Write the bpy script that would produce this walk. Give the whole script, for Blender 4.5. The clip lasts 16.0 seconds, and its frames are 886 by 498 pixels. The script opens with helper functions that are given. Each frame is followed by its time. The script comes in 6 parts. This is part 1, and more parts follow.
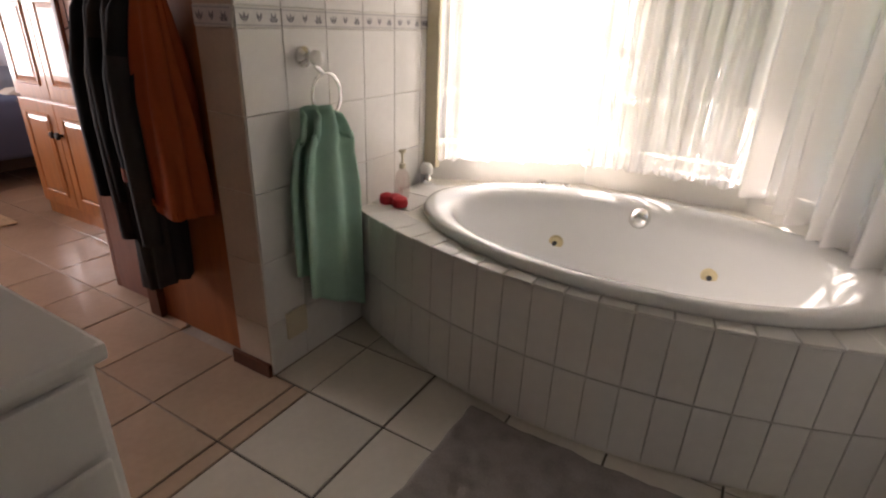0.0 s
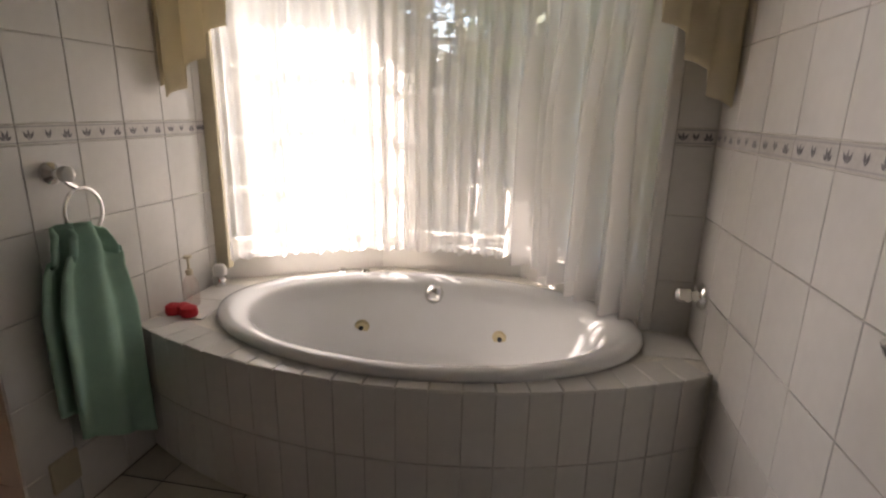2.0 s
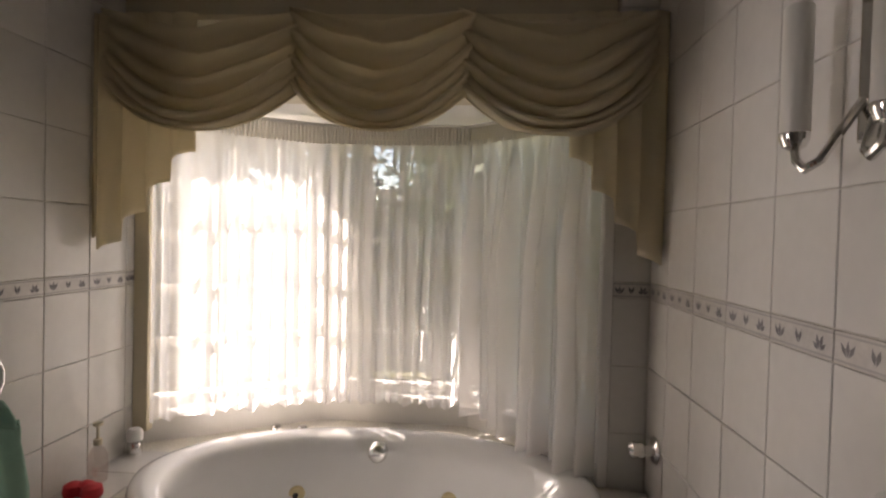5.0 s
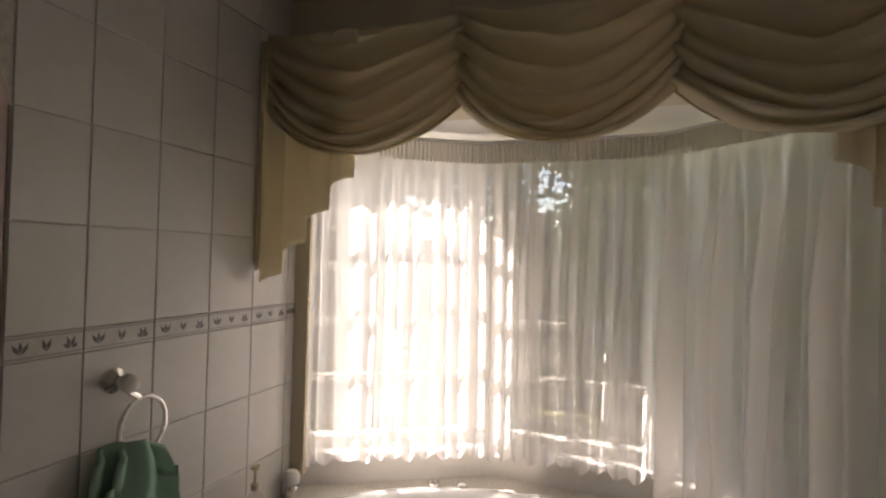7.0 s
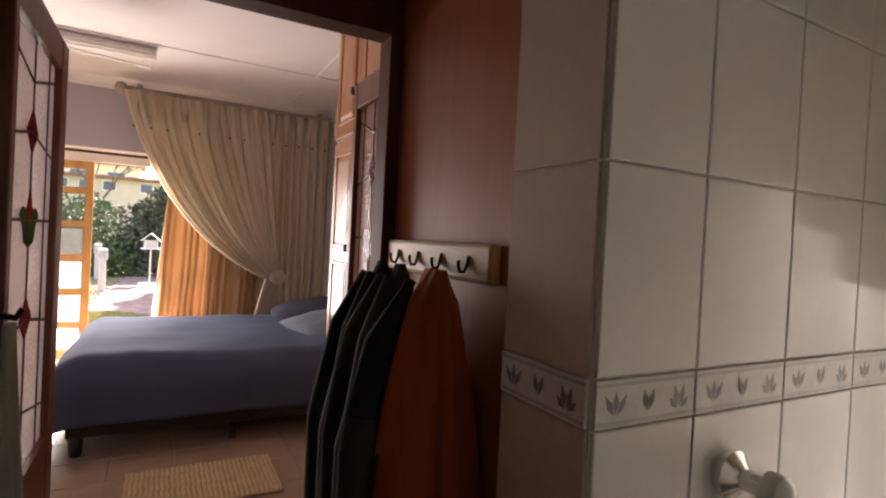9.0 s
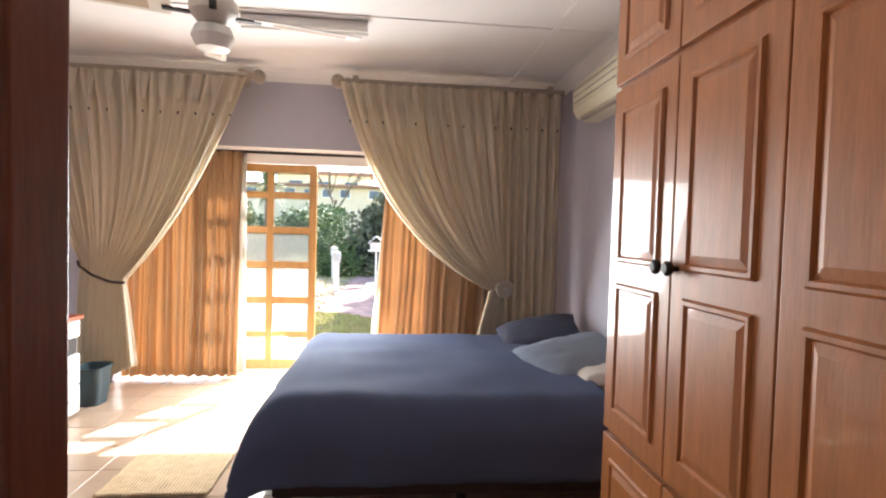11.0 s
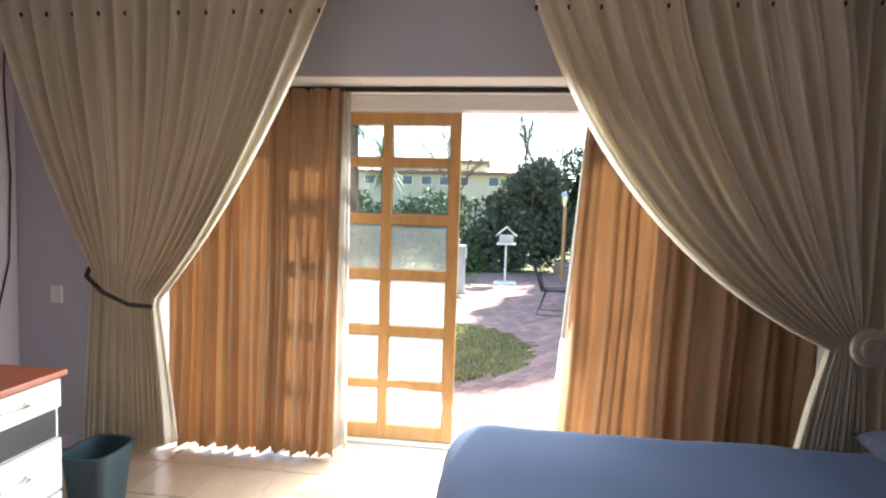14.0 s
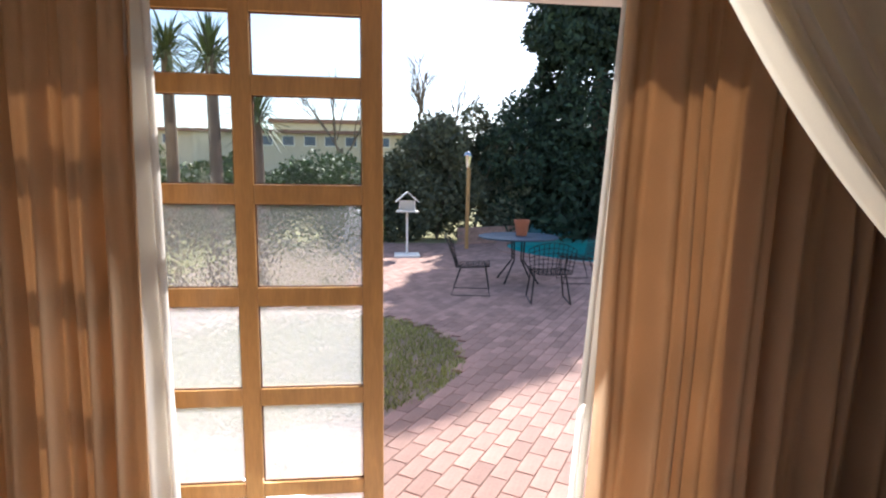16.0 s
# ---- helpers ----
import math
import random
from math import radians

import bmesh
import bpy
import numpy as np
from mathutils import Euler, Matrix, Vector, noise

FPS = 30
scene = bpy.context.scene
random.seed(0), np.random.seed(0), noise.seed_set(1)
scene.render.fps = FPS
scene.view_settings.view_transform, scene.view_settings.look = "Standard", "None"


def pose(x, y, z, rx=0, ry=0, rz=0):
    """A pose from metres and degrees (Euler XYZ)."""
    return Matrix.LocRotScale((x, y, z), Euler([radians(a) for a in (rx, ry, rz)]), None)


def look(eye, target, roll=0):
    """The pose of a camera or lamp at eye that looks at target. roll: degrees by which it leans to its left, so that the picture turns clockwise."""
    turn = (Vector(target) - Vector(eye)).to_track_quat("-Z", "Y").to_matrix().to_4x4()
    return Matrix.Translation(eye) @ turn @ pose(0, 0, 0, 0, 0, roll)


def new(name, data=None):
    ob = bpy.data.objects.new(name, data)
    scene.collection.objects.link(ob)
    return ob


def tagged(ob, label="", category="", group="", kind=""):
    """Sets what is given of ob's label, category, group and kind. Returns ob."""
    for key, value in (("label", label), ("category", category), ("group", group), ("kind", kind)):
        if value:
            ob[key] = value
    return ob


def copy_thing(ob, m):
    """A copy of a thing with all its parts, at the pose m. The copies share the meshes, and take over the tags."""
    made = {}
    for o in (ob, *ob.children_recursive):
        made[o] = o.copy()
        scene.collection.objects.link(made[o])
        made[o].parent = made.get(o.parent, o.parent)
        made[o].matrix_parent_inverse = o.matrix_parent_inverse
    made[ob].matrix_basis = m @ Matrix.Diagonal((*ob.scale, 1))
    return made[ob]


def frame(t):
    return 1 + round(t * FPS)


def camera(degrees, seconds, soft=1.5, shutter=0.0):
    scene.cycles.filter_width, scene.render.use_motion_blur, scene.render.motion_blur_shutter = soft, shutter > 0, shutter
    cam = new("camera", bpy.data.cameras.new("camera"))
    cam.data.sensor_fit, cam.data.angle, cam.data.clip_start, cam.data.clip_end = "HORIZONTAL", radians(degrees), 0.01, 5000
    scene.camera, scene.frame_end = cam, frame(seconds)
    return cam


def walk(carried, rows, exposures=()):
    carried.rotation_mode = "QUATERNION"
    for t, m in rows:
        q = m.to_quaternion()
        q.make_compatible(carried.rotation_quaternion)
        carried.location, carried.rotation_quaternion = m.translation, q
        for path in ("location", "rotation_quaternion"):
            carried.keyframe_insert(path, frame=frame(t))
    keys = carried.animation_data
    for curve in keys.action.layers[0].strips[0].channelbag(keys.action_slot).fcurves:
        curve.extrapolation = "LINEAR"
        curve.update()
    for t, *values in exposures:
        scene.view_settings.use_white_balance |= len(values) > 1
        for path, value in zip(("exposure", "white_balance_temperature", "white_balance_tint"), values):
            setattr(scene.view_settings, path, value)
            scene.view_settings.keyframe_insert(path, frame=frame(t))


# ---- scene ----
cam = camera(80.9, 16.0, soft=2.2)
PATH = [
    (0, (0.627, 0.739, 1.245), (-0.281, 2.332, 0.447), 2.3),
    (0.5, (0.646, 0.749, 1.27), (-0.094, 2.456, 0.535), 1.0),
    (1, (0.667, 0.747, 1.287), (0.077, 2.54, 0.625), 1.2),
    (1.5, (0.713, 0.748, 1.315), (0.251, 2.6, 0.718), 1.2),
    (2, (0.755, 0.753, 1.333), (0.408, 2.653, 0.816), 1.2),
    (2.5, (0.718, 0.746, 1.38), (0.516, 2.686, 0.936), 1.5),
    (3, (0.765, 0.767, 1.383), (0.585, 2.727, 1.032), 0.7),
    (3.5, (0.7, 0.755, 1.418), (0.603, 2.733, 1.134), 1.1),
    (3.7, (0.699, 0.755, 1.423), (0.609, 2.737, 1.171), 1.3),
    (6, (0.716, 0.887, 1.454), (0.426, 2.866, 1.495), 1.8),
    (6.5, (0.629, 0.973, 1.467), (0.169, 2.919, 1.502), 2.1),
    (7.5, (0.47, 1.222, 1.449), (-0.525, 2.957, 1.484), 1.2),
    (8, (0.288, 1.307, 1.414), (-1.092, 2.754, 1.434), 2.3),
    (8.5, (0.019, 1.325, 1.42), (-1.593, 2.509, 1.419), 3.3),
    (9, (-0.269, 1.389, 1.417), (-2.031, 2.333, 1.391), 3.0),
    (9.5, (-0.558, 1.456, 1.428), (-2.459, 2.078, 1.381), 3.0),
    (10, (-0.874, 1.443, 1.434), (-2.835, 1.831, 1.376), 3.0),
    (10.2, (-0.992, 1.458, 1.436), (-2.964, 1.786, 1.375), 2.7),
    (12.3, (-2.324, 1.442, 1.454), (-4.322, 1.421, 1.372), 1.2),
    (12.5, (-2.474, 1.421, 1.446), (-4.47, 1.327, 1.363), 1.3),
    (13, (-2.826, 1.309, 1.426), (-4.817, 1.127, 1.35), 1.6),
    (13.5, (-3.26, 1.174, 1.437), (-5.247, 0.968, 1.344), 1.6),
    (14, (-3.614, 0.979, 1.427), (-5.598, 0.755, 1.305), 1.8),
    (14.5, (-3.943, 0.837, 1.442), (-5.924, 0.622, 1.273), 1.4),
    (15, (-4.315, 0.776, 1.444), (-6.299, 0.622, 1.243), 0.5),
    (15.5, (-4.678, 0.695, 1.435), (-6.665, 0.708, 1.203), 0.1),
    (16, (-5.007, 0.74, 1.453), (-6.981, 0.941, 1.198), 0.7),
]
EXPOSURES = [(0.0, 2.9, 7200, 22), (1.0, 2.75, 7200, 22), (3.0, 2.15, 7300, 23), (6.0, 2.05, 7400, 23), (7.5, 1.85, 7500, 23), (8.5, 1.9, 7600, 22), (9.0, 2.25, 7700, 22), (9.6, 2.4, 7600, 20), (10.0, 2.85, 7500, 19), (12.5, 2.05, 5400, -5), (13.5, 2.0, 5700, -2), (14.5, 1.65, 6350, 7), (15.0, 1.4, 6500, 10), (16.0, 1.0, 6350, 12)]
walk(cam, [(t, look(eye, target, roll)) for t, eye, target, roll in PATH], EXPOSURES)

# ---- sky and sun ----
SUN_ELEVATION = radians(42)
SUN_WAY = Vector((-0.886 * math.cos(SUN_ELEVATION), 0.463 * math.cos(SUN_ELEVATION), math.sin(SUN_ELEVATION)))
world = bpy.data.worlds.new("world")
scene.world = world
world.use_nodes = True
sky = world.node_tree.nodes.new("ShaderNodeTexSky")
sky.sky_type = "NISHITA"
sky.sun_disc = False
sky.sun_elevation = SUN_ELEVATION
sky.sun_rotation = math.atan2(-0.886, 0.463)
world.node_tree.links.new(sky.outputs[0], world.node_tree.nodes["Background"].inputs[0])
world.node_tree.nodes["Background"].inputs[1].default_value = 0.15
sun = new("sun", bpy.data.lights.new("sun", "SUN"))
sun.data.energy = 5.0
sun.data.angle = radians(0.6)
sun.data.color = (1.0, 0.97, 0.92)
sun.matrix_world = look(SUN_WAY * 30, (0, 0, 0))


def sky_window(name, centre, target, width, height, watts):
    """Stands in for the sky's light in an opening."""
    lamp = new(name, bpy.data.lights.new(name, "AREA"))
    lamp.data.shape = "RECTANGLE"
    lamp.data.size, lamp.data.size_y, lamp.data.energy = width, height, watts
    lamp.data.color = (0.93, 0.96, 1.0)
    lamp.matrix_world = look(centre, target)
    return lamp


sky_window("sky_light_bay", (-0.47, 3.27, 1.2), (0.04, 2.41, 1.1), 0.72, 1.1, 1.5)
sky_window("sky_light_patio", (-6.44, 0.75, 1.08), (-4.0, 0.4, 0.1), 1.15, 1.9, 27)


# ---- materials ----
def material(name, colour, rough=0.6, metal=0.0, vary=0.12, scale=6.0, fine=60.0, bump=0.15, depth=0.01, random_by=0.0,
             coat=0.0, stretch=(1, 1, 1), second=None, islands=False, spec=0.5):
    """A surface with variation at two scales and a fine relief."""
    mat = bpy.data.materials.new(name)
    mat.use_nodes = True
    nodes, links = mat.node_tree.nodes, mat.node_tree.links
    shader = nodes["Principled BSDF"]
    shader.inputs["Roughness"].default_value = rough
    shader.inputs["Metallic"].default_value = metal
    shader.inputs["Coat Weight"].default_value = coat
    shader.inputs["Specular IOR Level"].default_value = spec
    place = nodes.new("ShaderNodeTexCoord")
    shift = nodes.new("ShaderNodeMapping")
    shift.inputs["Scale"].default_value = stretch
    links.new(place.outputs["Object"], shift.inputs["Vector"])
    big, small = nodes.new("ShaderNodeTexNoise"), nodes.new("ShaderNodeTexNoise")
    big.inputs["Scale"].default_value, small.inputs["Scale"].default_value = scale, fine
    big.inputs["Detail"].default_value = 5
    for tex in (big, small):
        links.new(shift.outputs[0], tex.inputs["Vector"])
    ramp = nodes.new("ShaderNodeValToRGB")
    low = second or tuple(c * (1 - vary) for c in colour)
    high = tuple(min(1.0, c * (1 + vary * 0.7)) for c in colour)
    ramp.color_ramp.elements[0].color = (*low, 1)
    ramp.color_ramp.elements[1].color = (*high, 1)
    ramp.color_ramp.elements[0].position, ramp.color_ramp.elements[1].position = 0.3, 0.7
    add = nodes.new("ShaderNodeMath")
    add.operation = "MULTIPLY_ADD"
    add.inputs[1].default_value = 0.35
    links.new(small.outputs[0], add.inputs[0])
    sub = nodes.new("ShaderNodeMath")
    sub.operation = "MULTIPLY_ADD"
    sub.inputs[1].default_value, sub.inputs[2].default_value = 0.65, 0.0
    links.new(big.outputs[0], sub.inputs[0])
    links.new(sub.outputs[0], add.inputs[2])
    links.new(add.outputs[0], ramp.inputs[0])
    out = ramp.outputs[0]
    if random_by:
        info = nodes.new("ShaderNodeNewGeometry" if islands else "ShaderNodeObjectInfo")
        tone = nodes.new("ShaderNodeMapRange")
        tone.inputs["To Min"].default_value, tone.inputs["To Max"].default_value = 1 - random_by, 1 + random_by
        links.new(info.outputs["Random Per Island" if islands else "Random"], tone.inputs["Value"])
        mix = nodes.new("ShaderNodeVectorMath")
        mix.operation = "SCALE"
        links.new(out, mix.inputs[0])
        links.new(tone.outputs[0], mix.inputs["Scale"])
        out = mix.outputs[0]
    links.new(out, shader.inputs["Base Color"])
    if bump:
        relief = nodes.new("ShaderNodeBump")
        relief.inputs["Strength"].default_value, relief.inputs["Distance"].default_value = bump, depth
        links.new(add.outputs[0], relief.inputs["Height"])
        links.new(relief.outputs[0], shader.inputs["Normal"])
    return mat


def cloth(name, colour, through_part=0.35, clear=0.0, vary=0.1, fine=400.0):
    """Woven fabric that lets part of the light through; clear: the share of open weave."""
    mat = material(name, colour, 0.9, vary=vary, scale=3, fine=fine, bump=0.12, depth=0.003, spec=0.1)
    nodes, links = mat.node_tree.nodes, mat.node_tree.links
    shader, out = nodes["Principled BSDF"], nodes["Material Output"]
    colour_from = shader.inputs["Base Color"].links[0].from_socket
    back = nodes.new("ShaderNodeBsdfTranslucent")
    links.new(colour_from, back.inputs[0])
    mix = nodes.new("ShaderNodeMixShader")
    mix.inputs[0].default_value = through_part
    links.new(shader.outputs[0], mix.inputs[1])
    links.new(back.outputs[0], mix.inputs[2])
    last = mix
    if clear:
        hole = nodes.new("ShaderNodeBsdfTransparent")
        last = nodes.new("ShaderNodeMixShader")
        last.inputs[0].default_value = clear
        links.new(mix.outputs[0], last.inputs[1])
        links.new(hole.outputs[0], last.inputs[2])
    links.new(last.outputs[0], out.inputs["Surface"])
    return mat


def pane_glass(name, tint=(1, 1, 1), gloss=0.08, rough=0.0, pebble=0.0, frost=0.0):
    """A thin pane: clear with a gloss, or pebbled and partly scattering."""
    mat = bpy.data.materials.new(name)
    mat.use_nodes = True
    nodes, links = mat.node_tree.nodes, mat.node_tree.links
    out = nodes["Material Output"]
    nodes.remove(nodes["Principled BSDF"])
    clear, shine, mix = nodes.new("ShaderNodeBsdfTransparent"), nodes.new("ShaderNodeBsdfGlossy"), nodes.new("ShaderNodeMixShader")
    clear.inputs[0].default_value = (*tint, 1)
    shine.inputs["Roughness"].default_value = rough
    mix.inputs[0].default_value = gloss
    last = clear
    if pebble:
        tex, relief = nodes.new("ShaderNodeTexVoronoi"), nodes.new("ShaderNodeBump")
        place = nodes.new("ShaderNodeTexCoord")
        links.new(place.outputs["Object"], tex.inputs["Vector"])
        tex.inputs["Scale"].default_value = 75
        relief.inputs["Strength"].default_value, relief.inputs["Distance"].default_value = pebble, 0.004
        links.new(tex.outputs["Distance"], relief.inputs["Height"])
        links.new(relief.outputs[0], shine.inputs["Normal"])
        bend, veil, blend = nodes.new("ShaderNodeBsdfRefraction"), nodes.new("ShaderNodeBsdfTranslucent"), nodes.new("ShaderNodeMixShader")
        bend.inputs["IOR"].default_value, bend.inputs["Roughness"].default_value = 1.1, 0.0
        bend.inputs["Color"].default_value = (*tint, 1)
        veil.inputs[0].default_value = (*tint, 1)
        links.new(relief.outputs[0], bend.inputs["Normal"])
        links.new(relief.outputs[0], veil.inputs["Normal"])
        blend.inputs[0].default_value = frost
        links.new(bend.outputs[0], blend.inputs[1])
        links.new(veil.outputs[0], blend.inputs[2])
        last = blend
    links.new(last.outputs[0], mix.inputs[1])
    links.new(shine.outputs[0], mix.inputs[2])
    links.new(mix.outputs[0], out.inputs["Surface"])
    return mat


TILE = material("glazed_wall_tile", (0.74, 0.72, 0.685), 0.16, vary=0.05, scale=3, fine=25, bump=0.06, depth=0.004, random_by=0.025)
BORDER = material("border_tile", (0.66, 0.63, 0.6), 0.2, vary=0.1, scale=30, fine=120, bump=0.05, random_by=0.03)
MOTIF = material("grey_leaf_print", (0.16, 0.15, 0.16), 0.3, vary=0.4, scale=60, fine=200, bump=0)
LINE = material("grey_border_line", (0.42, 0.4, 0.39), 0.3, vary=0.15, bump=0)
GROUT = material("pale_grout", (0.72, 0.69, 0.62), 0.9, vary=0.3, scale=4, fine=80)
DARK_GROUT = material("dark_floor_grout", (0.09, 0.075, 0.06), 0.9, vary=0.4, scale=5, fine=90)
BATH_FLOOR = material("cream_floor_tile", (0.6, 0.55, 0.47), 0.22, vary=0.08, scale=4, fine=40, bump=0.08, random_by=0.04)
ROOM_FLOOR = material("beige_floor_tile", (0.46, 0.335, 0.24), 0.2, vary=0.1, scale=5, fine=40, bump=0.08, random_by=0.05)
ROOM_GROUT = material("light_floor_grout", (0.4, 0.33, 0.27), 0.9, vary=0.25, fine=90)
LILAC = material("lilac_wall_paint", (0.49, 0.475, 0.535), 0.75, vary=0.05, scale=2, fine=120, bump=0.1, depth=0.004)
PINK = material("pale_pink_wall_paint", (0.66, 0.57, 0.61), 0.75, vary=0.06, scale=2, fine=120, bump=0.1, depth=0.004)
WHITE = material("white_paint", (0.8, 0.78, 0.75), 0.6, vary=0.04, scale=3, fine=90, bump=0.08, depth=0.004)
CEILING = material("white_ceiling_board", (0.8, 0.79, 0.77), 0.8, vary=0.04, scale=2, fine=60, bump=0.05)
OLIVE = material("plain_cream_plaster", (0.6, 0.55, 0.43), 0.75, vary=0.06, scale=3, fine=90, bump=0.1)
JAMB = material("buff_plaster_jamb", (0.55, 0.43, 0.33), 0.7, vary=0.1, scale=5, fine=70, bump=0.15)
OUTSIDE_WALL = material("buff_outside_plaster", (0.55, 0.48, 0.38), 0.85, vary=0.1, scale=3, fine=60, bump=0.3)
ACRYLIC = material("white_acrylic", (0.8, 0.8, 0.79), 0.1, vary=0.02, scale=2, fine=15, bump=0.0, coat=0.4)
CERAMIC = material("white_ceramic", (0.78, 0.76, 0.71), 0.12, vary=0.03, scale=3, fine=20, bump=0.0, coat=0.3)
CHROME = material("chrome", (0.75, 0.74, 0.72), 0.12, 1.0, vary=0.05, bump=0)
BRASS = material("cream_jet_ring", (0.62, 0.52, 0.3), 0.3, 0.0, vary=0.15, bump=0)
BLACK = material("black_plastic", (0.02, 0.02, 0.022), 0.4, vary=0.2, bump=0.05)
IRON = material("dark_iron", (0.03, 0.026, 0.024), 0.5, 0.6, vary=0.3, bump=0.2)
WOOD = material("orange_pine_wood", (0.42, 0.15, 0.04), 0.42, vary=0.25, scale=5, fine=30, stretch=(6, 6, 0.7), bump=0.1, coat=0.25)
DOOR_STAIN = material("red_brown_stained_wood", (0.23, 0.085, 0.05), 0.45, spec=0.4, vary=0.25, scale=5, fine=30, stretch=(6, 6, 0.7), bump=0.1)
WOOD_DARK = material("dark_stained_wood", (0.13, 0.045, 0.022), 0.6, spec=0.2, vary=0.3, scale=5, fine=30, stretch=(6, 6, 0.7), bump=0.1)
PANEL = material("red_brown_veneer", (0.36, 0.105, 0.03), 0.5, spec=0.3, vary=0.18, scale=4, fine=30, stretch=(7, 7, 0.6), bump=0.06)
PINE = material("knotty_pine_board", (0.5, 0.27, 0.1), 0.4, vary=0.22, scale=6, fine=30, stretch=(0.8, 6, 6), bump=0.1)
DOOR_WOOD = material("varnished_yellow_pine", (0.58, 0.33, 0.12), 0.32, vary=0.22, scale=5, fine=30, stretch=(5, 5, 0.8), bump=0.1, coat=0.2)
POLE = material("grey_taupe_pole_paint", (0.36, 0.31, 0.24), 0.5, vary=0.1, bump=0.05)
SHEER = cloth("white_sheer_voile", (0.88, 0.86, 0.84), 0.74, 0.24, vary=0.04)
SWAG = cloth("cream_satin_swag", (0.78, 0.71, 0.55), 0.5, vary=0.06)
CREAM = cloth("cream_linen_drape", (0.86, 0.8, 0.68), 0.58, vary=0.06)
TAN = cloth("tan_lined_drape", (0.63, 0.445, 0.28), 0.42, vary=0.12)
LINING = cloth("white_curtain_lining", (0.8, 0.77, 0.72), 0.5)
TOWEL = material("green_terry_towel", (0.35, 0.55, 0.44), 0.95, vary=0.15, scale=8, fine=350, bump=0.8, depth=0.004, spec=0.1)
TOWEL_PALE = material("pale_green_towel", (0.4, 0.5, 0.42), 0.95, vary=0.12, scale=8, fine=350, bump=0.8, depth=0.004, spec=0.1)
JACKET = material("charcoal_fleece", (0.022, 0.022, 0.024), 0.95, vary=0.3, scale=10, fine=300, bump=0.5, depth=0.003, spec=0.15)
JACKET_GREY = material("dark_grey_fleece", (0.05, 0.045, 0.045), 0.95, vary=0.25, scale=10, fine=300, bump=0.5, depth=0.003, spec=0.15)
ORANGE = material("orange_jacket_cloth", (0.38, 0.07, 0.013), 0.85, vary=0.15, scale=10, fine=250, bump=0.3, depth=0.003)
MAT_GREY = material("grey_bath_mat", (0.28, 0.25, 0.23), 0.98, vary=0.25, scale=14, fine=220, bump=1.0, depth=0.01, spec=0.05)
JUTE = material("straw_coloured_rug", (0.58, 0.44, 0.28), 0.95, vary=0.2, scale=20, fine=180, bump=0.9, depth=0.008, spec=0.1)
DUVET = material("slate_blue_duvet", (0.07, 0.088, 0.145), 0.9, vary=0.1, scale=3, fine=300, bump=0.15, depth=0.006, spec=0.15)
PILLOW_DARK = material("charcoal_blue_pillow", (0.055, 0.06, 0.085), 0.9, vary=0.12, scale=4, fine=300, bump=0.15, depth=0.005, spec=0.15)
PILLOW_GREY = material("blue_grey_pillow", (0.2, 0.235, 0.29), 0.9, vary=0.1, scale=4, fine=300, bump=0.15, depth=0.005, spec=0.15)
PILLOW_WHITE = material("off_white_pillow", (0.6, 0.56, 0.5), 0.9, vary=0.1, scale=4, fine=300, bump=0.15, depth=0.005, spec=0.15)
BED_BASE = material("dark_brown_base_cloth", (0.06, 0.045, 0.04), 0.9, vary=0.15, fine=300, bump=0.3, depth=0.003, spec=0.1)
DESK_WHITE = material("white_laminate", (0.74, 0.73, 0.72), 0.35, vary=0.03, bump=0.03)
DESK_TOP = material("cherry_laminate", (0.4, 0.1, 0.04), 0.35, vary=0.15, stretch=(1, 6, 6), bump=0.03)
BIN = material("dark_teal_plastic", (0.03, 0.055, 0.065), 0.45, vary=0.15, bump=0.05)
AC_PLASTIC = material("yellowed_white_plastic", (0.72, 0.68, 0.52), 0.35, vary=0.04, bump=0.02)
RED = material("red_sponge", (0.6, 0.02, 0.03), 0.6, vary=0.2, scale=30, fine=200, bump=0.4)
BEIGE_PLASTIC = material("beige_plastic", (0.6, 0.53, 0.38), 0.4, vary=0.06, bump=0)
CLEAR_PLASTIC = pane_glass("clear_plastic", (0.95, 0.9, 0.88), 0.15, 0.1)
GLASS = pane_glass("clear_glass", (0.96, 0.98, 0.97), 0.06)
PEBBLE = pane_glass("pebbled_glass", (0.9, 0.92, 0.92), 0.08, 0.1, 0.9, 0.16)
PEBBLE_CLEAR = pane_glass("lightly_pebbled_glass", (0.93, 0.95, 0.95), 0.08, 0.1, 0.9, 0.03)
LEADED = pane_glass("rippled_leaded_glass", (0.99, 0.97, 0.95), 0.12, 0.12, 0.9, 0.75)
RED_GLASS = pane_glass("red_stained_glass", (0.5, 0.03, 0.06), 0.1, 0.1, 0.5, 0.5)
GREEN_GLASS = pane_glass("green_stained_glass", (0.03, 0.22, 0.1), 0.1, 0.1, 0.5, 0.5)
LEAD = material("lead_came", (0.06, 0.055, 0.05), 0.5, 0.5, vary=0.2, bump=0)
BRICK = material("red_paving_brick", (0.42, 0.25, 0.2), 0.85, vary=0.25, scale=8, fine=90, bump=0.5, depth=0.004, random_by=0.22)
BRICK_REST = material("red_paving_brick_field", (0.42, 0.25, 0.2), 0.85, vary=0.25, scale=8, fine=90, bump=0.5, depth=0.004, random_by=0.22, islands=True)
SAND = material("sandy_joint", (0.34, 0.24, 0.19), 0.95, vary=0.3, scale=5, fine=120, bump=0.5)
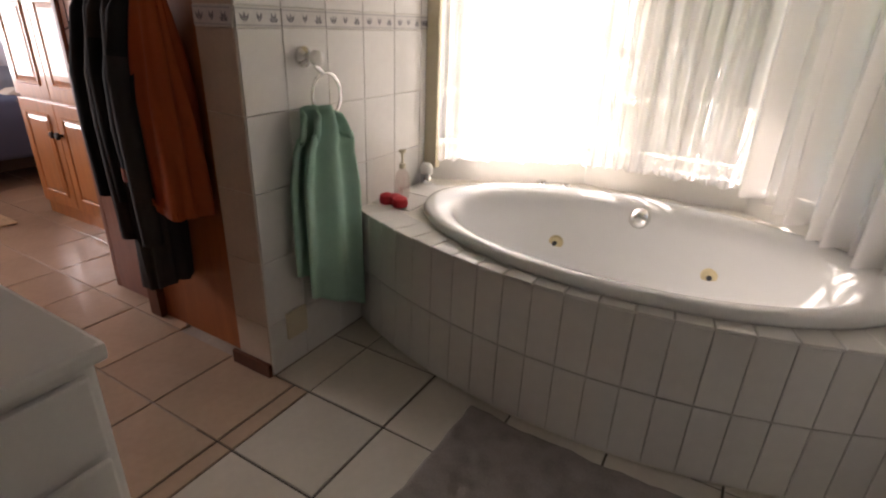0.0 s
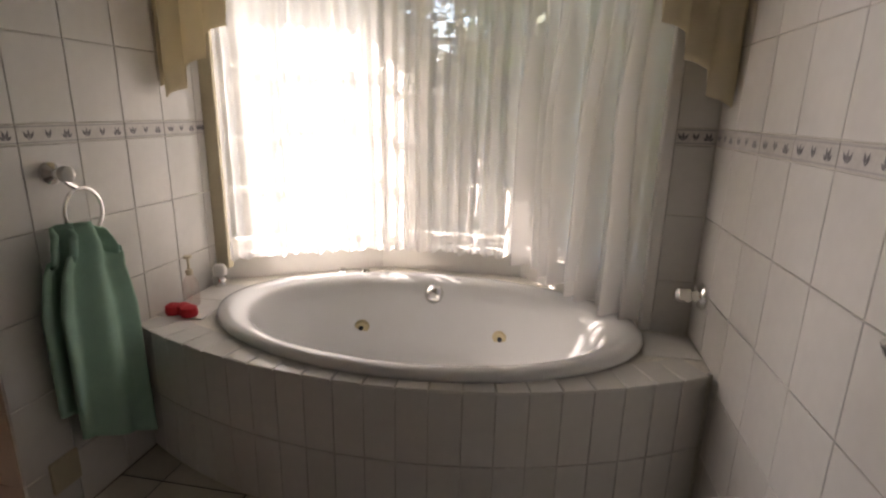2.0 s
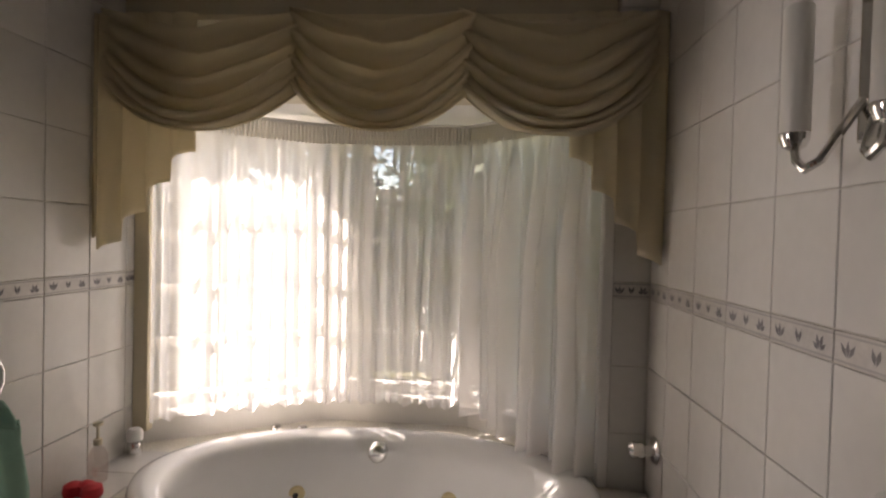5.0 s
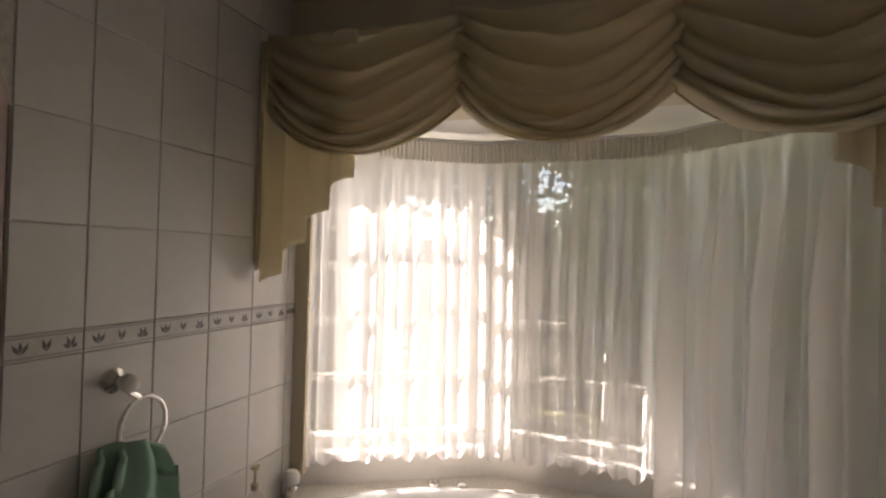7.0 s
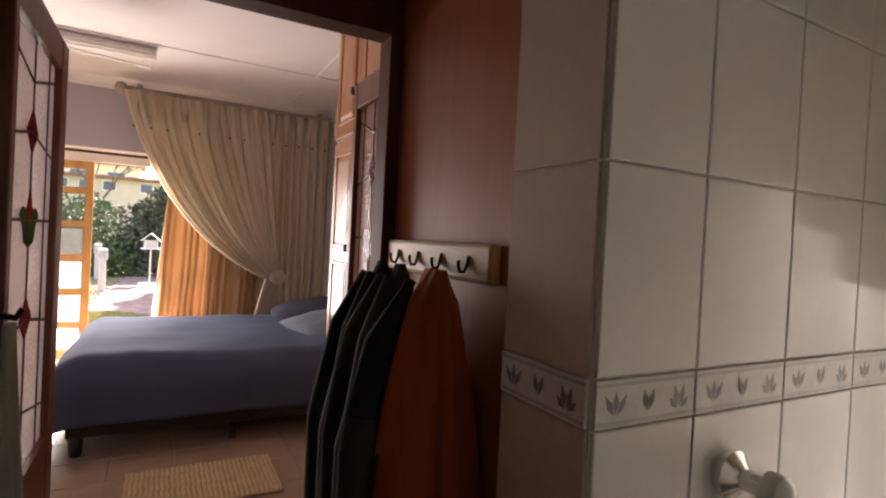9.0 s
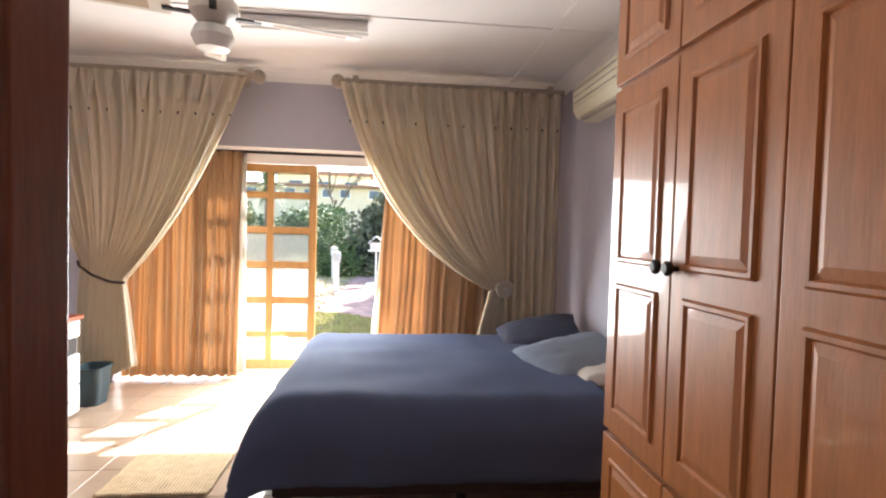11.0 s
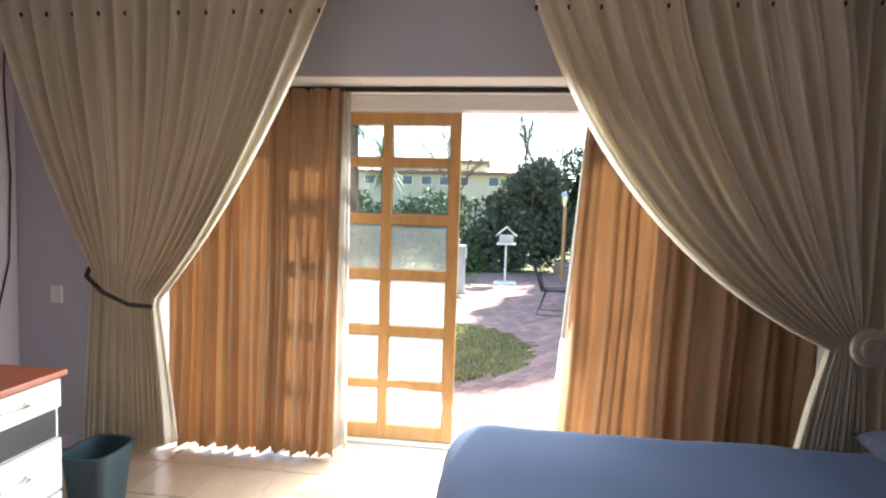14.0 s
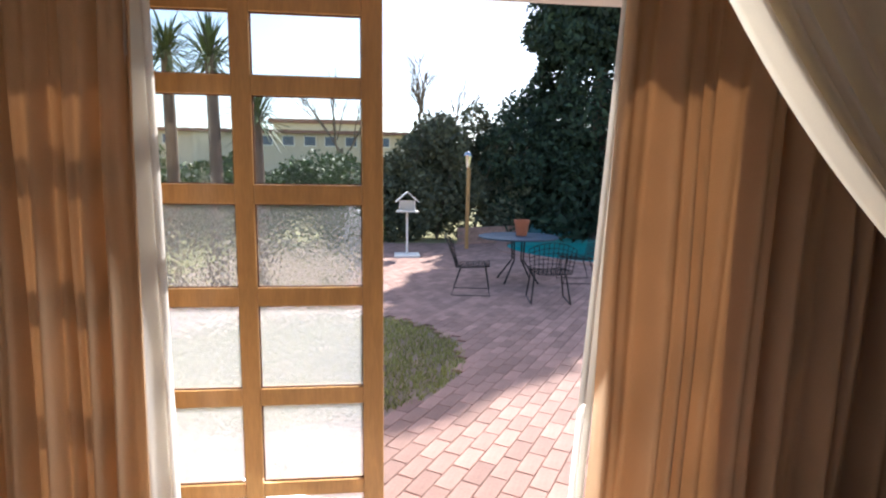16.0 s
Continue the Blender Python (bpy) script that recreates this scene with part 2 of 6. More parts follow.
EARTH = material("dry_winter_lawn", (0.34, 0.29, 0.14), 0.95, vary=0.3, scale=0.8, fine=40, bump=0.7, depth=0.03, second=(0.2, 0.22, 0.09))
GRASS = material("grass_blade", (0.36, 0.36, 0.12), 0.8, vary=0.35, scale=2, fine=9, bump=0, random_by=0.35, islands=True)
# darker copy of LEAF: the hedge's shaded side is put into the colour
LEAF_SHADE = material("hedge_leaf_in_shade", (0.05, 0.075, 0.03), 0.6, vary=0.4, scale=0.8, fine=8, bump=0, random_by=0.5, islands=True)
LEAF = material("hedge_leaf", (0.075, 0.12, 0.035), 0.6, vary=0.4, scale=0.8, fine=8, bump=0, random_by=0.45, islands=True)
LEAF_GREY = material("grey_green_leaf", (0.11, 0.12, 0.07), 0.7, vary=0.4, scale=0.8, fine=8, bump=0, random_by=0.45, islands=True)
NEEDLE = material("dark_conifer_foliage", (0.03, 0.055, 0.03), 0.8, vary=0.4, scale=0.7, fine=8, bump=0, random_by=0.5, islands=True)
BARK = material("grey_brown_bark", (0.16, 0.12, 0.09), 0.95, vary=0.35, scale=8, fine=60, bump=0.8)
CONCRETE = material("pale_concrete", (0.55, 0.53, 0.49), 0.9, vary=0.15, scale=8, fine=70, bump=0.3)
MOSAIC = material("blue_pool_mosaic", (0.12, 0.4, 0.5), 0.25, vary=0.5, scale=25, fine=60, bump=0.1, second=(0.4, 0.6, 0.6))
POOL = material("turquoise_pool_plaster", (0.05, 0.5, 0.52), 0.3, vary=0.1, scale=2, fine=12, bump=0.05)
WATER = pane_glass("pool_water", (0.5, 0.95, 0.95), 0.05, 0.02)
TERRACOTTA = material("terracotta_pot", (0.42, 0.14, 0.07), 0.8, vary=0.15, bump=0.2)
BLUE_TOP = material("blue_mosaic_tabletop", (0.03, 0.08, 0.13), 0.5, vary=0.4, scale=40, fine=90, bump=0.2)
ROOF = material("brown_roof_sheet", (0.28, 0.14, 0.1), 0.7, vary=0.2, bump=0.2)
FACADE = material("cream_facade", (0.66, 0.57, 0.44), 0.85, vary=0.08, scale=2, fine=30, bump=0.2)
DARK_OPENING = material("dark_window_glass", (0.05, 0.08, 0.14), 0.15, vary=0.2, bump=0)
FAN_WHITE = material("off_white_fan_paint", (0.62, 0.58, 0.5), 0.4, vary=0.05, bump=0)
CANE = material("cane_insert", (0.4, 0.3, 0.2), 0.7, vary=0.3, fine=200, bump=0.4)
TUBE_GLASS = material("frosted_white_shade", (0.78, 0.76, 0.7), 0.35, vary=0.03, bump=0)


# ---- building helpers ----
def thing(name, label, category, group="", kind="", at=(0, 0, 0), turn=0):
    ob = new(name)
    ob.matrix_world = pose(*at, 0, 0, turn)
    return tagged(ob, label, category, group, kind)


def link_mesh(name, bm, mats, smooth=False):
    mesh = bpy.data.meshes.new(name)
    bmesh.ops.recalc_face_normals(bm, faces=bm.faces)
    bm.to_mesh(mesh)
    bm.free()
    for m in mats if isinstance(mats, (list, tuple)) else [mats]:
        mesh.materials.append(m)
    if smooth:
        mesh.shade_smooth()
        if smooth != "all":
            mesh.set_sharp_from_angle(angle=radians(40))
    return new(name, mesh)


def part(name, bm, mats, parent=None, label="", smooth=False):
    ob = link_mesh(name, bm, mats, smooth)
    ob.parent = parent
    if label:
        ob["label"] = label
    return ob


def setting(name, bm, mats, label, category, smooth=False):
    return tagged(link_mesh(name, bm, mats, smooth), label, category, kind="structure")


def box(bm, x0, x1, y0, y1, z0, z1, bevel=0.0, slot=0, m=None):
    got = bmesh.ops.create_cube(bm, size=1)
    verts = got["verts"]
    bmesh.ops.transform(bm, verts=verts, matrix=Matrix.Translation(((x0 + x1) / 2, (y0 + y1) / 2, (z0 + z1) / 2)) @ Matrix.Diagonal((x1 - x0, y1 - y0, z1 - z0, 1)))
    faces = {f for v in verts for f in v.link_faces}
    for f in faces:
        f.material_index = slot
    if bevel:
        edges = list({e for v in verts for e in v.link_edges})
        made = bmesh.ops.bevel(bm, geom=edges, offset=bevel, segments=2, affect="EDGES", profile=0.6)
        verts = list({v for f in made["faces"] for v in f.verts} | {v for v in verts if v.is_valid})
        for f in made["faces"]:
            f.material_index = slot
    if m is not None:
        bmesh.ops.transform(bm, verts=[v for v in verts if v.is_valid], matrix=m)
    return bm


def boxed(*a, **k):
    return box(bmesh.new(), *a, **k)


def tube(bm, points, radius, sides=8, closed=False, slot=0):
    """A round bar along points; radius a number or one for each point."""
    points = [Vector(p) for p in points]
    n = len(points)
    rings = []
    side = None
    for i, p in enumerate(points):
        a = points[(i - 1) % n] if (i or closed) else p
        b = points[(i + 1) % n] if (i < n - 1 or closed) else p
        way = (b - a).normalized()
        if side is None:
            side = way.orthogonal().normalized()
        side = (side - way * side.dot(way)).normalized()
        up = way.cross(side)
        r = radius[i] if isinstance(radius, (list, tuple)) else radius
        rings.append([bm.verts.new(p + (side * math.cos(t) + up * math.sin(t)) * r) for t in [2 * math.pi * k / sides for k in range(sides)]])
    for i in range(n if closed else n - 1):
        a, b = rings[i], rings[(i + 1) % n]
        for k in range(sides):
            bm.faces.new((a[k], a[(k + 1) % sides], b[(k + 1) % sides], b[k])).material_index = slot
    if not closed:
        bm.faces.new(rings[0][::-1]).material_index = slot
        bm.faces.new(rings[-1]).material_index = slot
    return bm


def tubed(*a, **k):
    return tube(bmesh.new(), *a, **k)


def lathe(bm, profile, sides=24, m=None, slot=0):
    """Turns (radius, height) pairs round the z axis."""
    m = m or Matrix.Identity(4)
    rings = []
    for r, z in profile:
        if r < 1e-5:
            rings.append([bm.verts.new(m @ Vector((0, 0, z)))])
        else:
            rings.append([bm.verts.new(m @ Vector((r * math.cos(2 * math.pi * k / sides), r * math.sin(2 * math.pi * k / sides), z))) for k in range(sides)])
    for a, b in zip(rings, rings[1:]):
        for k in range(sides):
            quad = [a[k % len(a)], a[(k + 1) % len(a)], b[(k + 1) % len(b)], b[k % len(b)]]
            quad = [v for i, v in enumerate(quad) if v not in quad[:i]]
            if len(quad) > 2:
                bm.faces.new(quad).material_index = slot
    return bm


def lathed(*a, **k):
    return lathe(bmesh.new(), *a, **k)


def sheet(bm, place, nu, nv, slot=0, close_u=False):
    """A surface from place(u, v), with u and v from 0 to 1."""
    rows = [[bm.verts.new(place(i / nu, j / nv)) for j in range(nv + 1)] for i in range(nu + (0 if close_u else 1))]
    for i in range(nu):
        for j in range(nv):
            a, b = rows[i], rows[(i + 1) % len(rows)]
            bm.faces.new((a[j], b[j], b[j + 1], a[j + 1])).material_index = slot
    return bm


def sheeted(*a, **k):
    return sheet(bmesh.new(), *a, **k)


def thicken(ob, depth):
    mod = ob.modifiers.new("thickness", "SOLIDIFY")
    mod.thickness, mod.offset = depth, 0
    return ob


def lerp(a, b, t):
    return a + (b - a) * t


def wobble(x, y=0.0, z=0.0):
    return noise.noise((x, y, z))


def slab_piece(name, w, h, t, edge, mats):
    """One tile or brick, w by h in its xy plane, top at z = t, with a chamfered edge; its centre is the origin."""
    a, b = w / 2, h / 2
    c, d = a - edge, b - edge
    verts = [(-a, -b, 0), (a, -b, 0), (a, b, 0), (-a, b, 0), (-a, -b, t - edge), (a, -b, t - edge), (a, b, t - edge), (-a, b, t - edge), (-c, -d, t), (c, -d, t), (c, d, t), (-c, d, t)]
    faces = [(8, 9, 10, 11)] + [(i, (i + 1) % 4, 4 + (i + 1) % 4, 4 + i) for i in range(4)] + [(4 + i, 4 + (i + 1) % 4, 8 + (i + 1) % 4, 8 + i) for i in range(4)]
    mesh = bpy.data.meshes.new(name)
    mesh.from_pydata(verts, [], faces)
    for m in mats:
        mesh.materials.append(m)
    return mesh


# ---- the shell: bathroom, passage, bedroom ----
BATH_TOP, ROOM_TOP = 2.5, 2.85
ARCH0, ARCH1, ARCH_TOP, ARCH_R = 0.98, 1.825, 2.0, 0.27


def arch_height(y):
    d = min(y - ARCH0, ARCH1 - y)
    return ARCH_TOP if d >= ARCH_R else ARCH_TOP - ARCH_R + math.sqrt(max(0.0, ARCH_R ** 2 - (ARCH_R - d) ** 2))


bm = boxed(-0.88, -0.706, -1.2, ARCH0, 0, BATH_TOP)
box(bm, -0.88, -0.706, ARCH1, 2.9, 0, BATH_TOP)
steps = [ARCH0 + ARCH_R * (1 - math.cos(k * math.pi / 20)) for k in range(11)]
steps += [ARCH1 - (s - ARCH0) for s in reversed(steps)]
for y0, y1 in zip(steps, steps[1:]):
    z0, z1 = arch_height(y0), arch_height(y1)
    v = [bm.verts.new(p) for x in (-0.88, -0.706) for p in ((x, y0, z0), (x, y1, z1), (x, y1, BATH_TOP), (x, y0, BATH_TOP))]
    for q, s in (((0, 1, 2, 3), 0), ((7, 6, 5, 4), 0), ((0, 4, 5, 1), 1), ((3, 2, 6, 7), 0)):
        bm.faces.new([v[k] for k in q]).material_index = s
wall_arch = setting("wall_bathroom_arch", bm, [GROUT, JAMB], "cream tiled bathroom wall with a rounded arch opening", "wall")
wall_right_bath = setting("wall_bathroom_east", boxed(1.353, 1.5, -1.2, 2.85, 0, BATH_TOP), GROUT, "cream tiled bathroom wall beside the bath", "wall")
setting("wall_bathroom_south", boxed(-0.88, 1.5, -1.35, -1.2, 0, BATH_TOP), TILE, "plain cream wall closing the bathroom", "wall")
wall_return = setting("wall_bay_return", boxed(1.21, 1.353, 2.739, 2.9, 0, BATH_TOP), GROUT, "narrow tiled return wall beside the bay window", "wall")
setting("wall_bay_lintel", boxed(-0.706, 1.353, 2.778, 2.93, 1.98, BATH_TOP), OLIVE, "plain cream wall above the bay window", "wall")
setting("ceiling_bathroom", boxed(-0.88, 1.5, -1.35, 2.95, BATH_TOP, BATH_TOP + 0.1), CEILING, "white painted bathroom ceiling", "ceiling")

# bay: low wall, windows, ceiling
BAY = [Vector((-0.72, 2.89)), Vector((-0.03, 3.3)), Vector((0.69, 3.3)), Vector((1.23, 2.8))]
SILL = 0.63
for p, q in zip(BAY, BAY[1:]):
    bm = bmesh.new()
    way = (q - p).normalized()
    out = Vector((-way.y, way.x))
    p2, q2 = p - way * 0.06, q + way * 0.06
    v = [bm.verts.new((*(c + out * o), z)) for o in (0, 0.22) for c in (p2, q2) for z in (0, SILL)]
    for k in ((0, 1, 3, 2), (4, 6, 7, 5), (1, 5, 7, 3), (0, 4, 5, 1), (2, 3, 7, 6)):
        bm.faces.new([v[i] for i in k])
    setting("wall_bay", bm, TILE, "low tiled bay wall behind the bath", "wall")
bm = bmesh.new()
for z0, z1 in ((1.985, 2.06),):
    pts = [(-0.9, 2.92), (-0.08, 3.45), (0.77, 3.45), (1.42, 2.92)]
    low, high = [bm.verts.new((*p, z0)) for p in pts], [bm.verts.new((*p, z1)) for p in pts]
    bm.faces.new(low), bm.faces.new(high)
    for k in range(4):
        bm.faces.new((low[k], low[(k + 1) % 4], high[(k + 1) % 4], high[k]))
setting("ceiling_bay", bm, CEILING, "white ceiling of the bay window", "ceiling")


def bay_window(name, p, q, columns, rows):
    way = (q - p).normalized()
    length = (q - p).length
    m = Matrix.Translation((p.x, p.y, SILL)) @ Matrix.Rotation(math.atan2(way.y, way.x), 4, "Z")
    win = new(name)
    win.matrix_world = m
    tagged(win, "white painted cottage-pane bay window with burglar bars", "window", kind="structure")
    h = 1.985 - SILL
    bm = boxed(0, length, 0.06, 0.13, 0, 0.07, 0.006)
    box(bm, 0, length, 0.06, 0.13, h - 0.09, h, 0.006)
    box(bm, 0, 0.06, 0.06, 0.13, 0.07, h - 0.09, 0.006)
    box(bm, length - 0.06, length, 0.06, 0.13, 0.07, h - 0.09, 0.006)
    part("window_frame", bm, WHITE, win)
    part("window_sill", boxed(-0.02, length + 0.02, -0.03, 0.06, 0.0, 0.025, 0.006), WHITE, win)
    for k in range(1, columns):
        x = length * k / columns
        part("glazing_bar", boxed(x - 0.016, x + 0.016, 0.08, 0.11, 0.07, h - 0.09, 0.003), WHITE, win)
    for k in range(1, rows):
        z = 0.07 + (h - 0.16) * k / rows
        part("glazing_bar", boxed(0.06, length - 0.06, 0.082, 0.108, z - 0.016, z + 0.016, 0.003), WHITE, win)
    pane = part("pane", boxed(0.06, length - 0.06, 0.093, 0.097, 0.07, h - 0.09), GLASS, win)
    pane.visible_shadow = False
    return win


bay_window("window_1", BAY[0], BAY[1], 4, 5)
bay_window("window_2", BAY[1], BAY[2], 4, 5)
bay_window("window_3", BAY[2], BAY[3], 4, 5)
setting("trim_bay_left", boxed(-0.70, -0.635, 2.845, 2.885, 0.6, 1.982, 0.006), BEIGE_PLASTIC, "cream upright frame post of the bay window", "trim")
setting("trim_bay_right", boxed(1.17, 1.21, 2.715, 2.785, 0.53, 1.978, 0.008), WHITE, "white upright frame post of the bay window", "trim")

# passage of dark wood
setting("wall_passage_north", boxed(-1.44, -0.88, 1.872, 2.0, 0, BATH_TOP), PANEL, "red-brown veneered side panel of the passage", "wall")
setting("wall_passage_south", boxed(-1.44, -0.88, 0.90, 1.07, 0, BATH_TOP), PANEL, "red-brown veneered side panel of the passage", "wall")
setting("ceiling_passage", boxed(-1.48, -0.88, 0.90, 2.0, BATH_TOP, BATH_TOP + 0.06), WOOD_DARK, "dark wooden ceiling of the passage", "ceiling")
bm = boxed(-1.49, -1.425, 1.07, 1.872, 1.9, BATH_TOP)
setting("wall_passage_head", bm, WOOD_DARK, "dark-stained wooden beam above the glazed doors", "wall")
setting("trim_door_post_north", boxed(-1.495, -1.42, 1.84, 1.875, 0, 1.9, 0.004), WOOD_DARK, "dark-stained wooden door post", "trim")
setting("trim_door_post_south", boxed(-1.495, -1.42, 1.065, 1.105, 0, 1.9, 0.004), WOOD_DARK, "dark-stained wooden door post", "trim")

# bedroom
setting("wall_bedroom_east_south", boxed(-1.48, -1.34, -1.98, 0.9, 0, ROOM_TOP), LILAC, "lilac painted bedroom wall", "wall")
setting("wall_bedroom_east_north", boxed(-1.48, -1.34, 2.0, 3.2, 0, ROOM_TOP), LILAC, "lilac painted bedroom wall", "wall")
setting("wall_bedroom_east_top", boxed(-1.48, -1.34, 0.9, 2.0, BATH_TOP + 0.06, ROOM_TOP), LILAC, "lilac painted bedroom wall over the passage", "wall")
setting("wall_bedroom_north", boxed(-6.85, -1.48, 3.06, 3.25, 0, ROOM_TOP), LILAC, "lilac grey painted bedroom wall", "wall")
setting("wall_bedroom_south", boxed(-6.85, -1.48, -2.0, -1.84, 0, ROOM_TOP), PINK, "pale pink painted bedroom wall", "wall")
OPEN0, OPEN1, OPEN_TOP = -1.0, 2.75, 2.155
setting("wall_patio_south", boxed(-6.85, -6.35, -1.84, OPEN0, 0, ROOM_TOP), LILAC, "thick lilac wall beside the patio opening", "wall")
setting("wall_patio_north", boxed(-6.85, -6.35, OPEN1, 3.06, 0, ROOM_TOP), LILAC, "thick lilac wall beside the patio opening", "wall")
setting("wall_patio_head", boxed(-6.85, -6.35, OPEN0, OPEN1, OPEN_TOP + 0.006, ROOM_TOP), LILAC, "lilac wall above the wide patio opening", "wall")
# hidden wall, added to keep sunlight off the drape's right end
setting("wall_patio_light_block", boxed(-6.85, -6.72, 1.98, OPEN1 - 0.003, 0.013, OPEN_TOP - 0.1), LILAC, "unseen wall added to block light behind the tan drape", "wall")
setting("trim_lintel", boxed(-6.85, -6.352, OPEN0, OPEN1, OPEN_TOP, OPEN_TOP + 0.005), WHITE, "white painted underside of the lintel", "trim")
setting("ceiling_bedroom", boxed(-6.85, -1.3, -2.0, 3.25, ROOM_TOP, ROOM_TOP + 0.1), CEILING, "white board bedroom ceiling with cover strips", "ceiling")
for x in (-2.6, -5.0):
    setting("trim_ceiling_strip", boxed(x - 0.02, x + 0.02, -1.84, 3.06, ROOM_TOP - 0.008, ROOM_TOP - 0.001), CEILING, "white cover strip on the ceiling", "trim")
setting("trim_ceiling_strip", boxed(-6.35, -1.44, 2.53, 2.57, ROOM_TOP - 0.012, ROOM_TOP - 0.002), CEILING, "white cover strip on the ceiling", "trim")


def cove(name, p, q, into):
    """A hollow plaster moulding where the wall meets the ceiling."""
    p, q, into = Vector(p), Vector(q), Vector(into)
    prof = [(0, -0.1), (0.004, -0.1), (0.02, -0.06), (0.05, -0.025), (0.09, -0.004), (0.1, -0.004), (0.1, 0)]
    bm = sheeted(lambda u, v: p.lerp(q, u) + into * prof[round(v * 6)][0] + Vector((0, 0, prof[round(v * 6)][1])), 1, 6)
    setting(name, bm, CEILING, "white plaster cornice", "trim")


cove("trim_cornice_patio", (-6.348, -1.838, ROOM_TOP), (-6.348, 3.058, ROOM_TOP), (1, 0, 0))
cove("trim_cornice_north", (-6.348, 3.057, ROOM_TOP), (-3.26, 3.057, ROOM_TOP), (0, -1, 0))
cove("trim_cornice_south", (-6.348, -1.838, ROOM_TOP), (-1.45, -1.838, ROOM_TOP), (0, 1, 0))
bm = boxed(-6.345, -6.33, -1.83, -1.01, 0, 0.09, 0.004)
setting("baseboard_patio", bm, LILAC, "lilac painted skirting", "baseboard")
setting("baseboard_jamb", boxed(-0.9, -0.7, 1.8, 1.816, 0, 0.055, 0.003), WOOD_DARK, "dark brown skirting at the arch", "baseboard")

# floors
floor_room = setting("floor_bedroom", boxed(-6.85, -0.706, -2.0, 3.2, -0.12, -0.006), ROOM_GROUT, "beige ceramic tile bedroom floor", "floor")
floor_bath = setting("floor_bathroom", boxed(-0.704, 1.45, -1.3, 2.9, -0.12, -0.006), DARK_GROUT, "cream ceramic tile bathroom floor with dark joints", "floor")
setting("trim_threshold", boxed(-6.9, -6.72, OPEN0, OPEN1, -0.05, 0.012, 0.006), CONCRETE, "pale patio door threshold", "trim")


# ---- bathroom ----
def ellipse(c, a, b, t, z):
    return Vector((c[0] + a * math.cos(t), c[1] + b * math.sin(t), z))


APRON = (0.27, 4.20, 2.10)


def apron_point(x, r=APRON[2]):
    return Vector((x, APRON[1] - math.sqrt(r * r - (x - APRON[0]) ** 2)))


edge = [apron_point(-0.7 + 2.047 * k / 24) for k in range(25)]
outline = edge + [Vector((1.347, 2.735)), Vector((1.21, 2.75))] + [p.copy() for p in reversed(BAY)] + [Vector((-0.706, 2.88))]
TUB_C = Vector((0.33, 2.635))


def to_outline(t):
    way = Vector((math.cos(t), math.sin(t)))
    best = None
    for p, q in zip(outline, outline[1:] + outline[:1]):
        e = q - p
        d = way.x * e.y - way.y * e.x
        if abs(d) < 1e-9:
            continue
        w = p - TUB_C
        r, s = (w.x * e.y - w.y * e.x) / d, (w.x * way.y - w.y * way.x) / d
        if r > 0 and -1e-6 <= s <= 1 + 1e-6 and (best is None or r < best):
            best = r
    return TUB_C + way * (best or 0.8)


DECK = 0.53
bath = thing("bath_surround", "curved cream tiled bath surround with narrow tiles", "bath surround")
ringed = sheeted(lambda u, v: ellipse(TUB_C, 0.77, 0.45, 2 * math.pi * u, DECK - 0.006).lerp(Vector((*to_outline(2 * math.pi * u), DECK - 0.006)), v), 96, 2, close_u=True)
part("deck", ringed, GROUT, bath)
bm = bmesh.new()
sheet(bm, lambda u, v: Vector((*apron_point(lerp(-0.7, 1.347, u), APRON[2] - 0.008), lerp(0, DECK - 0.006, v))), 48, 1)
part("apron", bm, GROUT, bath)

tub = thing("bathtub", "white oval acrylic corner spa bath set in a tiled deck", "bathtub")
PROFILE = [(0.806, 0.5, 0.53), (0.812, 0.507, 0.545), (0.80, 0.497, 0.565), (0.77, 0.472, 0.572), (0.72, 0.44, 0.566), (0.685, 0.42, 0.553), (0.665, 0.405, 0.52), (0.65, 0.395, 0.45), (0.625, 0.375, 0.32), (0.58, 0.34, 0.2), (0.5, 0.28, 0.145), (0.3, 0.16, 0.13), (0.02, 0.02, 0.13)]


def tub_at(u, v):
    k = v * (len(PROFILE) - 1)
    i = min(int(k), len(PROFILE) - 2)
    f = k - i
    a, b, z = (lerp(PROFILE[i][j], PROFILE[i + 1][j], f) for j in range(3))
    return ellipse((TUB_C.x, TUB_C.y - lerp(0, 0.025, min(1, v * 2))), a * 1.03, b * 0.98, 2 * math.pi * u, z)


part("shell", sheeted(tub_at, 96, (len(PROFILE) - 1) * 2, close_u=True), ACRYLIC, tub, smooth="all")


def tub_fitting(name, x, z, prof, mat, label):
    """A round fitting on the far inner side of the tub."""
    y = TUB_C.y - 0.025 + 0.378 * math.sqrt(max(0, 1 - ((x - TUB_C.x) / 0.66) ** 2))
    m = Matrix.Translation((x, y, z)) @ pose(0, 0, 0, 90 + 8, 0, -(x - TUB_C.x) * 40)
    return part(name, lathed(prof, 20, m), mat, tub, label, smooth=True)


for x in (-0.024, 0.626):
    jet = tub_fitting("jet", x, 0.335, [(0, 0.012), (0.012, 0.014), (0.03, 0.013), (0.036, 0.006), (0.037, -0.03)], BRASS, "cream and brass spa jet")
    y = TUB_C.y - 0.025 + 0.378 * math.sqrt(max(0, 1 - ((x - TUB_C.x) / 0.66) ** 2))
    part("nozzle", lathed([(0, 0.02), (0.009, 0.02), (0.011, 0.012), (0.011, 0)], 12, Matrix.Translation((x, y - 0.006, 0.335)) @ pose(0, 0, 0, 98)), BLACK, jet, "black nozzle")
